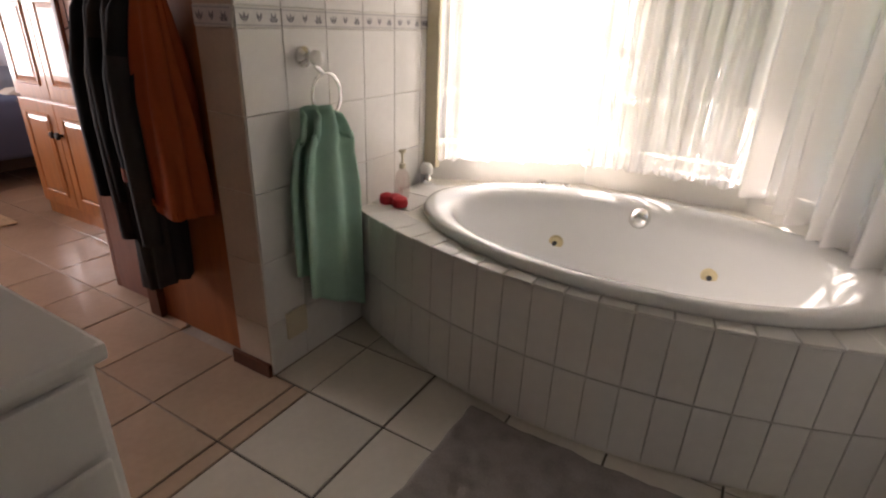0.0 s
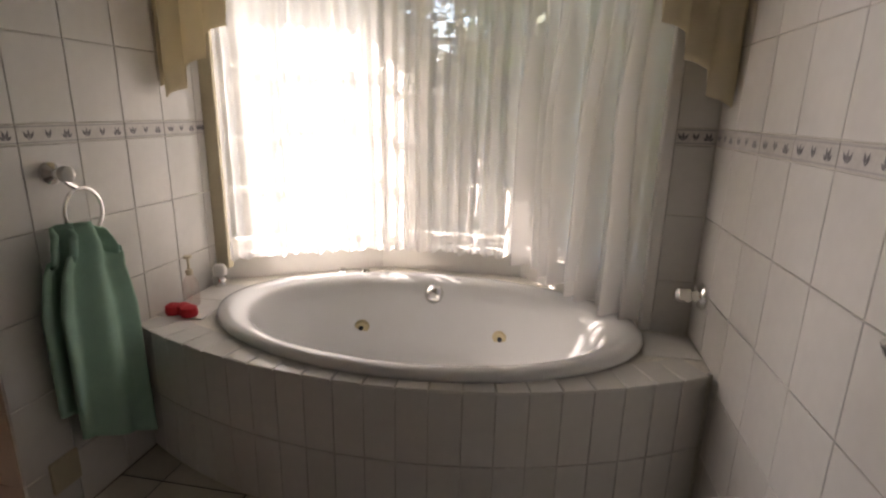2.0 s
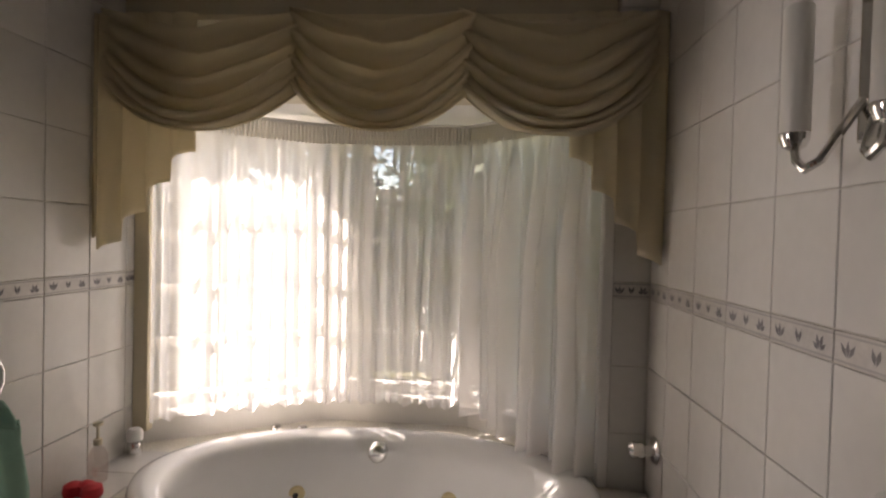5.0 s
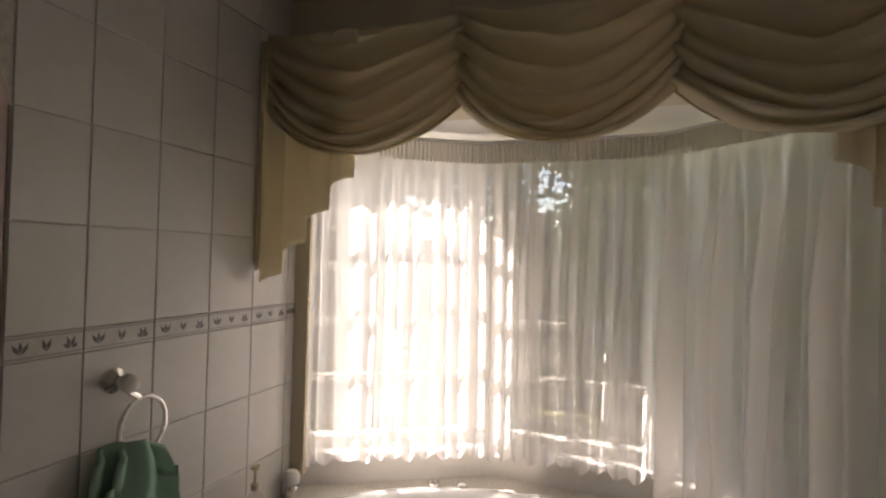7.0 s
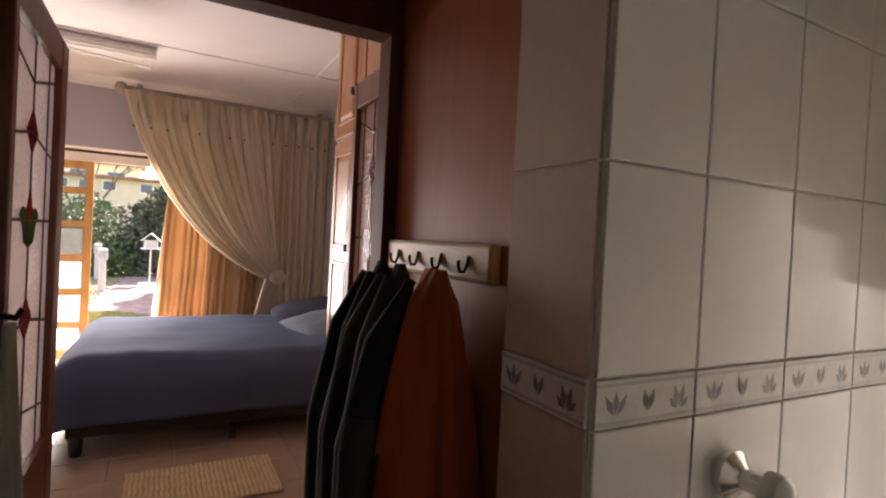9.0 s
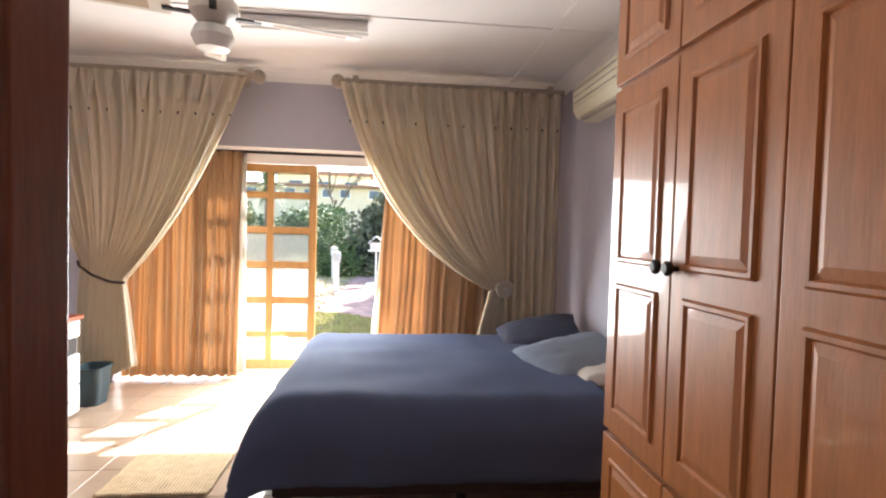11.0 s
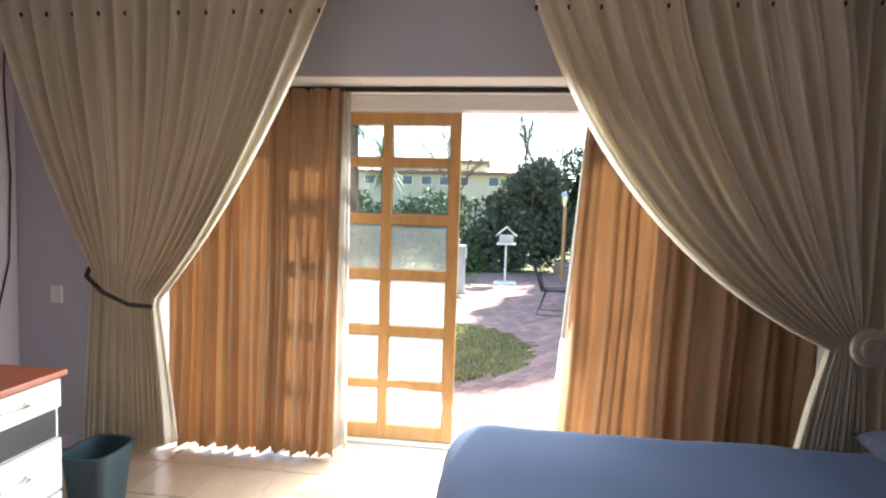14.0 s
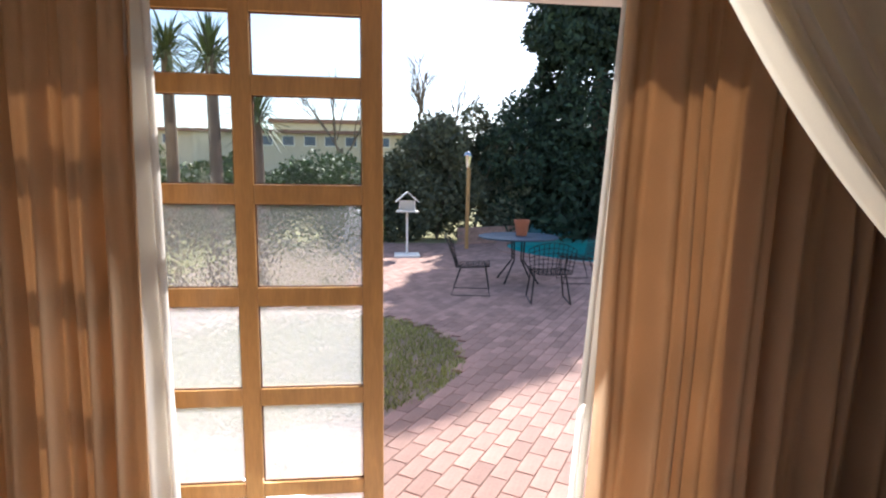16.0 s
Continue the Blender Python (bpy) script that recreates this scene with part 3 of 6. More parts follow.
tub_fitting("overflow_knob", 0.308, 0.5, [(0, 0.03), (0.02, 0.03), (0.034, 0.022), (0.042, 0.006), (0.045, -0.02)], CHROME, "round chrome overflow control")
for x in (-0.12, 0.0):
    part("air_button", lathed([(0, 0.012), (0.016, 0.012), (0.022, 0.004), (0.022, -0.004)], 16, Matrix.Translation((x - 0.05, 3.065, 0.562))), CHROME, tub, "small chrome air button", smooth=True)

bottle = thing("soap_bottle", "clear plastic pump bottle on the bath deck", "bottle", at=(-0.63, 2.56, DECK))
part("body", lathed([(0, 0), (0.03, 0), (0.032, 0.01), (0.032, 0.09), (0.022, 0.115), (0.012, 0.12), (0.012, 0.135)], 20), CLEAR_PLASTIC, bottle, smooth=True)
part("pump", lathed([(0.014, 0.13), (0.014, 0.15), (0.005, 0.152), (0.005, 0.2), (0.016, 0.2), (0.016, 0.21), (0, 0.21)], 16), BEIGE_PLASTIC, bottle, "beige pump head", smooth=True)
sponge = thing("bath_sponge", "red lobed bath sponge lying on the deck", "sponge", at=(-0.598, 2.45, DECK))
bm = bmesh.new()
for dx, dy, r in ((-0.035, 0.0, 0.032), (0.0, 0.012, 0.03), (0.035, -0.004, 0.034)):
    lathe(bm, [(0, 0), (r * 0.9, 0.002), (r, 0.015), (r * 0.9, 0.036), (r * 0.5, 0.044), (0, 0.045)], 14, Matrix.Translation((dx, dy, 0)))
part("foam", bm, RED, sponge, smooth=True)
jar = thing("deck_spout", "short chrome and white bath spout at the window post", "tap", at=(-0.655, 2.80, DECK))
part("body", lathed([(0, 0), (0.028, 0), (0.028, 0.035), (0.024, 0.05), (0, 0.05)], 20), CHROME, jar, smooth=True)
part("cap", lathed([(0.026, 0.051), (0.03, 0.055), (0.03, 0.085), (0.02, 0.1), (0, 0.1)], 20), WHITE, jar, smooth=True)

# towel ring, towel, wall plate
ring = thing("towel_ring", "chrome towel ring with a white knob on the tiles", "towel ring", at=(-0.70, 2.075, 1.125))
part("rose", lathed([(0, 0.0), (0.033, 0.001), (0.033, 0.012), (0.022, 0.02), (0.014, 0.026), (0.014, 0.05)], 24, pose(0, 0, 0, 0, 90)), CHROME, ring, smooth=True)
part("knob", lathed([(0.014, 0.05), (0.024, 0.055), (0.024, 0.075), (0.014, 0.084), (0, 0.086)], 20, pose(0, 0, 0, 0, 90)), CERAMIC, ring, "white knob", smooth=True)
pts = [(0.04, 0.0, 0.0), (0.042, 0.02, -0.03), (0.045, 0.045, -0.048)]
part("arm", tubed(pts, 0.008, 8), CHROME, ring, smooth=True)
pts = [(0.046, 0.06 + 0.07 * math.sin(t), -0.125 + 0.075 * math.cos(t)) for t in [2 * math.pi * k / 24 for k in range(24)]]
part("hoop", tubed(pts, 0.006, 8, closed=True), CHROME, ring, smooth=True)

towel = thing("hand_towel", "mint green terry towel hanging from a chrome ring", "towel", at=(-0.645, 2.10, -0.01))


def towel_at(u, v):
    wide = lerp(0.065, 0.15, min(1, v * 2.6) ** 0.7)
    y = (u - 0.5) * 2 * wide + 0.02 * v
    z = lerp(0.985, 0.30 - 0.16 * u, v)
    fold = math.sin(u * 4 * math.pi + 1 + 0.5 * v) * 0.022 + math.sin(u * 9 + v * 3) * 0.008
    x = 0.035 * math.sin(math.pi * min(1, v * 5)) * 0.4 + fold * (1 - 0.4 * v) + 0.012
    if v < 0.12:
        z -= (1 - math.cos((u - 0.5) * 5)) * 0.02
    return Vector((x, y, z))


thicken(part("cloth_front", sheeted(towel_at, 40, 40), TOWEL, towel, smooth="all"), 0.014)
thicken(part("cloth_back", sheeted(lambda u, v: towel_at(u, v * 0.86) + Vector((-0.03, -0.035, 0.0)), 30, 30), TOWEL, towel, smooth="all"), 0.012)
plate = thing("wall_plate", "beige plastic blank plate low on the tiled wall", "wall plate")
part("cover", boxed(-0.7, -0.688, 1.9, 2.0, 0.12, 0.23, 0.004), BEIGE_PLASTIC, plate)

# mat, cabinet, basin
bath_mat = thing("bath_mat", "grey shaggy bath mat on the tiled floor", "bath mat")
bm = sheeted(lambda u, v: Vector((lerp(0.0, 0.85, u) + 0.012 * wobble(v * 5, 3), lerp(1.38, 2.07 - 0.02 * math.sin(u * 3), v) + 0.012 * wobble(u * 6, 1), 0.018 + 0.006 * wobble(u * 20, v * 16) - 0.02 * (max(abs(u - 0.5), abs(v - 0.5)) > 0.495))), 70, 56)
thicken(part("shag", bm, MAT_GREY, bath_mat, smooth="all"), 0.006)

cab = thing("bathroom_cabinet", "white painted bathroom cabinet with moulded front", "cabinet")
part("carcass", boxed(-0.68, -0.13, 0.4, 1.035, 0.06, 0.765, 0.004), WHITE, cab)
part("top", boxed(-0.69, -0.11, 0.39, 1.05, 0.77, 0.8, 0.008), WHITE, cab)
part("plinth", boxed(-0.66, -0.155, 0.42, 1.0, 0.0, 0.06), WHITE, cab)
for k in range(4):
    z = 0.13 + 0.16 * k
    part("drawer_front", boxed(-0.129, -0.114, 0.415, 1.02, z, z + 0.145, 0.006), WHITE, cab)

basin = thing("wash_basin", "white ceramic pedestal wash basin against the wall", "basin", at=(1.1, 1.2, 0))


def basin_at(u, v):
    prof = [(0.1, 0.6), (0.17, 0.66), (0.225, 0.74), (0.24, 0.785), (0.236, 0.8), (0.222, 0.802), (0.2, 0.79), (0.16, 0.72), (0.1, 0.67), (0.02, 0.66)]
    r, z = prof[round(v * 9)]
    t = 2 * math.pi * u
    return Vector((r * math.cos(t) * 1.03, r * math.sin(t) * 1.1, z))


part("bowl", sheeted(basin_at, 48, 9, close_u=True), CERAMIC, basin, smooth="all")
part("pedestal", lathed([(0.13, 0), (0.13, 0.03), (0.09, 0.08), (0.075, 0.4), (0.1, 0.62), (0.12, 0.66)], 24), CERAMIC, basin, smooth=True)

# right wall: mixer, beaker, lamp
valve = thing("bath_valve", "chrome wall valve handle above the bath", "tap", at=(1.347, 2.61, 0.72))
part("rose", lathed([(0, 0), (0.045, 0.0), (0.047, 0.006), (0.04, 0.014), (0.02, 0.02), (0.018, 0.05)], 24, pose(0, 0, 0, 0, -90)), CHROME, valve, smooth=True)
part("handle", lathed([(0.016, 0.04), (0.026, 0.048), (0.028, 0.085), (0.018, 0.095), (0, 0.096)], 16, pose(0, 0, 0, 0, -90)), CHROME, valve, smooth=True)
beaker = thing("beaker_holder", "chrome wall beaker holder with a dark tumbler", "beaker holder", at=(1.347, 1.5, 1.03))
part("ring", tubed([(-0.06 + 0.042 * math.cos(t), 0.042 * math.sin(t), 0) for t in [2 * math.pi * k / 20 for k in range(20)]], 0.006, 8, closed=True), CHROME, beaker, smooth=True)
part("arm", tubed([(0, 0, 0), (-0.02, 0, 0)], 0.009, 8), CHROME, beaker, smooth=True)
part("dish", lathed([(0, -0.03), (0.03, -0.028), (0.05, -0.012), (0.055, 0.0), (0.051, -0.004), (0.03, -0.02), (0, -0.022)], 24, Matrix.Translation((-0.06, 0, 0))), CHROME, beaker, smooth=True)
part("tumbler", lathed([(0, -0.02), (0.03, -0.02), (0.038, 0.07), (0.035, 0.07), (0.028, -0.015), (0, -0.015)], 20, Matrix.Translation((-0.06, 0, 0))), GLASS, beaker, "glass tumbler", smooth=True)
bm = tubed([(-0.06, 0, -0.01), (-0.062, 0.005, 0.06), (-0.055, 0.012, 0.125)], [0.012, 0.016, 0.02], 10)
tube(bm, [(-0.07, -0.01, -0.01), (-0.075, -0.018, 0.1)], [0.006, 0.012], 8)
part("brush", bm, IRON, beaker, "dark brush head", smooth=True)
lamp = thing("wall_lamp", "chrome double wall lamp with frosted glass tubes", "wall lamp", at=(1.347, 1.645, 1.655))
part("backplate", boxed(-0.02, 0.0, -0.045, 0.045, -0.05, 0.2, 0.006), CHROME, lamp)
for s in (-1, 1):
    arm = part("arm", tubed([(-0.02, 0.03 * s, 0.02), (-0.05, 0.035 * s, -0.03), (-0.07, 0.05 * s, -0.075), (-0.08, 0.075 * s, -0.088), (-0.08, 0.1 * s, -0.07), (-0.08, 0.108 * s, -0.045)], 0.008, 8), CHROME, lamp, smooth=True)
    part("holder", lathed([(0.008, -0.05), (0.018, -0.045), (0.024, -0.03), (0.024, -0.02)], 16, Matrix.Translation((-0.08, 0.108 * s, 0))), CHROME, lamp, smooth=True)
    part("shade", lathed([(0.02, -0.03), (0.024, -0.02), (0.024, 0.2), (0.02, 0.205), (0, 0.205)], 20, Matrix.Translation((-0.08, 0.108 * s, 0))), TUBE_GLASS, lamp, "frosted glass tube shade", smooth=True)
vent = thing("air_vent", "small white plaster air vent above the bay", "air vent", at=(0.325, 2.778, 2.185))
part("frame", boxed(-0.11, 0.11, -0.012, 0, -0.07, 0.07, 0.003), WHITE, vent)
# black plates on the solid frame paint the shade inside the vent openings
for k in range(5):
    for j in range(3):
        part("hole", boxed(-0.09 + 0.038 * k, -0.065 + 0.038 * k, -0.0165, -0.0125, -0.055 + 0.04 * j, -0.03 + 0.04 * j), BLACK, vent)


for x in (-0.26, 0.95):
    copy_thing(vent, pose(x, 2.778, 2.175))


# bay curtain and valance
def along(points, u):
    total = sum((b - a).length for a, b in zip(points, points[1:]))
    d = u * total
    for a, b in zip(points, points[1:]):
        n = (b - a).length
        if d <= n + 1e-9:
            way = (b - a).normalized()
            return a + way * d, Vector((way.y, -way.x))
        d -= n
    way = (points[-1] - points[-2]).normalized()
    return points[-1], Vector((way.y, -way.x))


sheer = thing("sheer_curtain", "gathered white voile curtain round the bay window", "curtain")
RAIL = [Vector((-0.62, 2.84)), Vector((-0.36, 3.01)), Vector((-0.04, 3.19)), Vector((0.32, 3.21)), Vector((0.68, 3.19)), Vector((0.92, 2.97)), Vector((1.16, 2.72))]


def sheer_at(u, v):
    p, n = along(RAIL, u)
    z0 = lerp(0.65, 0.555, max(0, min(1, (u - 0.68) / 0.3)))
    z = lerp(1.88, z0 + 0.012 * wobble(u * 60, 2), v)
    w = u + 0.004 * wobble(u * 14, v * 1.5)
    dense = 200
    amp = lerp(0.007, lerp(0.024, 0.06, max(0, min(1, (u - 0.6) / 0.1))), min(1, v * 2.5))
    f = math.sin(w * dense + 3.0 * wobble(w * 12, v * 0.5)) * amp + math.sin(w * dense * 0.37) * amp * 0.7
    if v < 0.05:
        f *= 0.3
    return Vector((*(p + n * (f + 0.01 + 0.02 * wobble(u * 5, v * 2))), z))


part("voile", sheeted(sheer_at, 620, 26), SHEER, sheer, smooth="all")
head_at = lambda u, v: Vector((*(along(RAIL, u)[0] + along(RAIL, u)[1] * (0.014 + 0.010 * math.sin(u * 760))), lerp(1.938, 1.858, v)))
part("heading_tape", sheeted(head_at, 900, 3), LINING, sheer, "tightly gathered heading", smooth="all")
rail = thing("bay_curtain_rail", "white bent curtain rail of the bay", "curtain rail")
part("track", tubed([(*along(RAIL, k / 24)[0], 1.945) for k in range(25)], 0.011, 8), WHITE, rail, smooth=True)

valance = thing("swag_valance", "cream satin swag valance with cascading tails", "valance")
VY = 2.625
part("board", boxed(-0.69, 1.34, VY + 0.01, 2.775, 2.205, 2.225), SWAG, valance)
HANG = [-0.62, 0.07, 0.655, 1.27]


def swag(i, lift):
    x0, x1 = HANG[i] - 0.03, HANG[i + 1] + 0.03

    def at(u, v):
        s = 2 * u - 1
        x = lerp(x0, x1, u)
        dip = 1 - abs(s) ** 2.2
        low = 1.95 - 0.165 * dip
        top = 2.225 - 0.07 * (1 - abs(s) ** 1.6)
        z = lerp(top, low, v) - 0.08 * dip * math.sin(math.pi * v)
        ridge = abs(math.sin(v * 6.2 * math.pi + 1.3 * abs(s) + i + 0.6 * wobble(s * 1.5, v * 2, i))) ** 0.6
        y = VY - 0.012 - lift - 0.055 * (1 - abs(s) ** 3) * math.sin(math.pi * min(1, v * 0.75 + 0.1)) - 0.06 * ridge * (0.4 + 0.6 * dip) - 0.01 * math.sin(v * 21 + s * 5)
        return Vector((x, y, z))

    thicken(part("swag", sheeted(at, 44, 60), SWAG, valance, smooth="all"), 0.006)


for i, lift in ((0, 0.0), (1, 0.012), (2, 0.004)):
    swag(i, lift)


def tail(x_out, x_in):
    def at(u, v):
        step = math.floor(u * 3.999) / 3.999
        low = lerp(1.36, 1.80, 0.7 * step + 0.3 * u)
        return Vector((lerp(x_out, x_in, u), VY - 0.02 - 0.03 * abs(math.sin(u * 4 * math.pi)) * (0.5 + 0.5 * v) - 0.01 * v * wobble(u * 4, v * 3), lerp(2.215, low, v)))

    thicken(part("tail", sheeted(at, 48, 30), SWAG, valance, "stepped cascade tail", smooth=True), 0.006)


tail(-0.675, -0.31)
tail(1.338, 1.02)
for x in (-0.694, 1.34):
    s = 1 if x < 0 else -1
    thicken(part("return_flap", sheeted(lambda u, v: Vector((x + s * 0.006 + 0.008 * math.sin(u * 12), lerp(VY - 0.03, 2.77, u), lerp(2.215, 1.4 + 0.1 * u, v))), 16, 12), SWAG, valance, smooth="all"), 0.005)


# ---- passage: glazed doors, hooks, jackets ----
def leaded_door(name, at, w, lock, hinge=0.055, gem_x=1.0):
    """A stained-glass door leaf of width w standing open along x; lock: its free stile's width; gem_x: how wide the stained pieces are."""
    d = thing(name, "open dark wooden door with leaded stained glass", "door", group="pair of glazed doors", at=at)
    h, t = 1.89, 0.018
    part("hinge_stile", boxed(-hinge, 0, -t, t, 0.02, h, 0.004), DOOR_STAIN, d)
    part("lock_stile", boxed(-w, -w + lock, -t, t, 0.02, h, 0.004), DOOR_STAIN, d)
    part("bottom_rail", boxed(-w + lock, -hinge, -t + 0.001, t - 0.001, 0.02, 0.86, 0.004), DOOR_STAIN, d)
    part("top_rail", boxed(-w + lock, -hinge, -t + 0.001, t - 0.001, h - 0.08, h, 0.004), DOOR_STAIN, d)
    x0, x1, z0, z1 = -w + lock, -hinge, 0.86, h - 0.08
    glass = part("leaded_light", boxed(x0, x1, -0.002, 0.002, z0, z1), LEADED, d, "rippled clear glass")
    glass.visible_shadow = False
    xm = (x0 + x1) / 2
    bm = bmesh.new()
    cames = [((xm, z0), (xm, z1)), ((x0 + w * 0.12, z0), (x0 + w * 0.12, z1)), ((x1 - w * 0.12, z0), (x1 - w * 0.12, z1)),
             ((x0, 1.418), (x1, 1.418)), ((x0, 1.577), (xm, 1.612)), ((xm, 1.612), (x1, 1.577)), ((x0, 1.165), (xm, 1.2)), ((xm, 1.2), (x1, 1.165)),
             ((x0, 1.77), (xm, 1.72)), ((xm, 1.72), (x1, 1.77)), ((x0, 0.95), (xm, 0.99)), ((xm, 0.99), (x1, 0.95))]
    for (a, b), (c, e) in cames:
        tube(bm, [(a, 0, b), (c, 0, e)], 0.0045, 6)
    part("lead_came", bm, LEAD, glass)

    def gem(pts, mat, label):
        bm = bmesh.new()
        a = [bm.verts.new((xm + (p[0] - xm) * gem_x, -0.004, p[1])) for p in pts]
        b = [bm.verts.new((xm + (p[0] - xm) * gem_x, 0.004, p[1])) for p in pts]
        bm.faces.new(a), bm.faces.new(b)
        for k in range(len(pts)):
            bm.faces.new((a[k], a[(k + 1) % len(pts)], b[(k + 1) % len(pts)], b[k]))
        part("stained_piece", bm, mat, glass, label)

    for z in (1.612, 1.2):
        gem([(xm - 0.032, z), (xm, z - 0.048), (xm + 0.032, z), (xm, z + 0.048)], RED_GLASS, "red glass diamond")
    gem([(xm - 0.018, 1.443), (xm, 1.408), (xm + 0.018, 1.443), (xm + 0.012, 1.446), (xm, 1.493), (xm - 0.012, 1.446)], RED_GLASS, "red glass bud")
    for s in (-1, 1):
        gem([(xm, 1.358), (xm, 1.410), (xm + s * 0.018, 1.440), (xm + s * 0.035, 1.446), (xm + s * 0.052, 1.430), (xm + s * 0.036, 1.408), (xm + s * 0.025, 1.370)], GREEN_GLASS, "green glass leaf")
    return d


leaded_door("glazed_door", (-1.457, 1.122, 0), 0.555, 0.085, 0.028, 1.7)
leaded_door("glazed_door", (-1.515, 1.908, 0), 0.325, 0.03, 0.05)

rack = thing("coat_rack", "knotty pine coat rack with iron hooks", "coat rack", at=(-1.185, 1.872, 1.384))
part("board", boxed(-0.22, 0.22, -0.022, 0, -0.034, 0.034, 0.008), PINE, rack)
for x in (-0.15, -0.05, 0.05, 0.15):
    part("hook", tubed([(x, -0.022, 0.012), (x, -0.026, -0.008), (x, -0.03, -0.016), (x, -0.038, -0.016), (x, -0.042, -0.006), (x, -0.042, 0.004)], 0.0032, 6), IRON, rack, smooth=True)


def hung(label, x, low, wide, mat, sleeves, trim=None, panel=None):
    """A jacket hung by its collar from a hook, falling in long folds."""
    j = thing("jacket", label, "jacket", group="jackets on the rack", at=(x, 1.80, 0))

    def at(u, v):
        t = 2 * math.pi * u
        spread = lerp(0.3, 1.0, min(1.0, v * 1.3) ** 0.8)
        a, b = wide * spread * 0.5, (0.018 + 0.06 * min(1, v * 2.0) ** 0.7) * min(1, 0.3 + v * 12)
        crease = 1 + 0.2 * math.sin(4 * t + 2 * v + x * 9) * min(1, v * 3) + 0.1 * math.sin(9 * t - 3 * v)
        return Vector((a * math.cos(t) * crease - 0.03 * v, -0.015 + b * math.sin(t) * crease, lerp(1.372, low + 0.06 * wobble(4 * u, x * 9), v)))

    part("body", sheeted(at, 48, 30, close_u=True), mat, j, smooth="all")
    for s in (-1, 1):
        pts = [(s * wide * 0.12, -0.045, 1.35), (s * wide * 0.3, -0.075, 1.24), (s * wide * 0.42, -0.095, 1.05), (s * wide * 0.46 - 0.02, -0.09, 0.88), (s * wide * 0.46 - 0.03, -0.085, low + 0.17)]
        if panel and s > 0:
            continue
        sleeve = part("sleeve", tubed(pts, [0.008, 0.03, 0.044, 0.042, 0.036], 14), sleeves, j, smooth=True)
        if trim:
            end = pts[-1]
            part("cuff", tubed([end, (end[0], end[1], end[2] - 0.045)], [0.038, 0.038], 14), trim, sleeve, "orange cuff", smooth=True)
    if panel:
        front = lambda u, v: at(lerp(0.52, 0.73, u), lerp(lerp(0.55, 0.4, u), 0.96, v)) * 1.0 + Vector((0, -0.006, 0))
        part("front_panel", sheeted(front, 12, 16), panel, j, "black lower front panel", smooth="all")
        part("hem_band", sheeted(lambda u, v: at(u, lerp(0.955, 0.99, v)) + Vector((0, -0.008, 0)), 48, 1, close_u=True), trim, j, "orange hem band")
    return j


hung("charcoal fleece jacket hanging on the coat rack", -1.27, 0.45, 0.13, JACKET, JACKET)
hung("dark grey fleece jacket hanging on the coat rack", -1.175, 0.3, 0.14, JACKET_GREY, JACKET_GREY)
hung("orange and black work jacket on the coat rack", -1.03, 0.58, 0.24, ORANGE, JACKET, ORANGE, JACKET)

robe = thing("hanging_towel", "pale green towel hanging over the glazed door", "towel", at=(-1.39, 1.15, 0))
thicken(part("cloth", sheeted(lambda u, v: Vector((lerp(-0.06, 0.06, u) * lerp(0.4, 1.6, v), 0.012 + 0.02 * math.sin(u * 11) * v + 0.02 * v, lerp(1.24, 0.5, v))), 24, 20), TOWEL_PALE, robe, smooth="all"), 0.01)
part("hook", tubed([(0, -0.005, 1.255), (0, 0.02, 1.25), (0, 0.03, 1.265)], 0.006, 6), IRON, robe)


# ---- bedroom ----
wardrobe = thing("wardrobe", "built-in orange pine wardrobe with panelled doors", "wardrobe")
WF = 2.24
part("carcass", boxed(-3.255, -1.49, WF + 0.022, 3.05, 0.0, ROOM_TOP - 0.004), WOOD, wardrobe)
cols = [(-3.25, -2.843), (-2.838, -2.435), (-2.43, -2.025), (-2.02, -1.5)]
for i, (x0, x1) in enumerate(cols):
    for z0, z1 in ((0.09, 0.74), (0.76, 1.95), (1.97, 2.82)):
        door = part("door", boxed(x0, x1, WF, WF + 0.021, z0, z1, 0.004), WOOD, wardrobe)
        splits = [(z0 + 0.07, z1 - 0.07)] if z1 - z0 < 1 else [(z0 + 0.07, lerp(z0, z1, 0.44)), (lerp(z0, z1, 0.5), z1 - 0.07)]
        for a, b in splits:
            bm = bmesh.new()
            c = [(x0 + 0.065, a), (x1 - 0.065, a), (x1 - 0.065, b), (x0 + 0.065, b)]
            loops = []
            for inset, y in ((0, WF - 0.001), (0.006, WF - 0.009), (0.016, WF - 0.009), (0.022, WF - 0.0015), (0.045, WF - 0.008)):
                loops.append([bm.verts.new((x + inset * sx, y, z + inset * sz)) for (x, z), sx, sz in zip(c, (1, -1, -1, 1), (1, 1, -1, -1))])
            for p, q in zip(loops, loops[1:]):
                for k in range(4):
                    bm.faces.new((p[k], p[(k + 1) % 4], q[(k + 1) % 4], q[k]))
            bm.faces.new(loops[-1])
            part("raised_panel", bm, WOOD, door)
        kx = x1 - 0.03 if i % 2 == 0 else x0 + 0.03
        kz = {0.09: 0.56, 0.76: 1.36, 1.97: 2.17}[z0]
        part("knob", lathed([(0.008, 0), (0.008, 0.015), (0.02, 0.022), (0.022, 0.032), (0.014, 0.04), (0, 0.041)], 14, pose(kx, WF, kz, 90)), IRON, door, "dark iron knob", smooth=True)

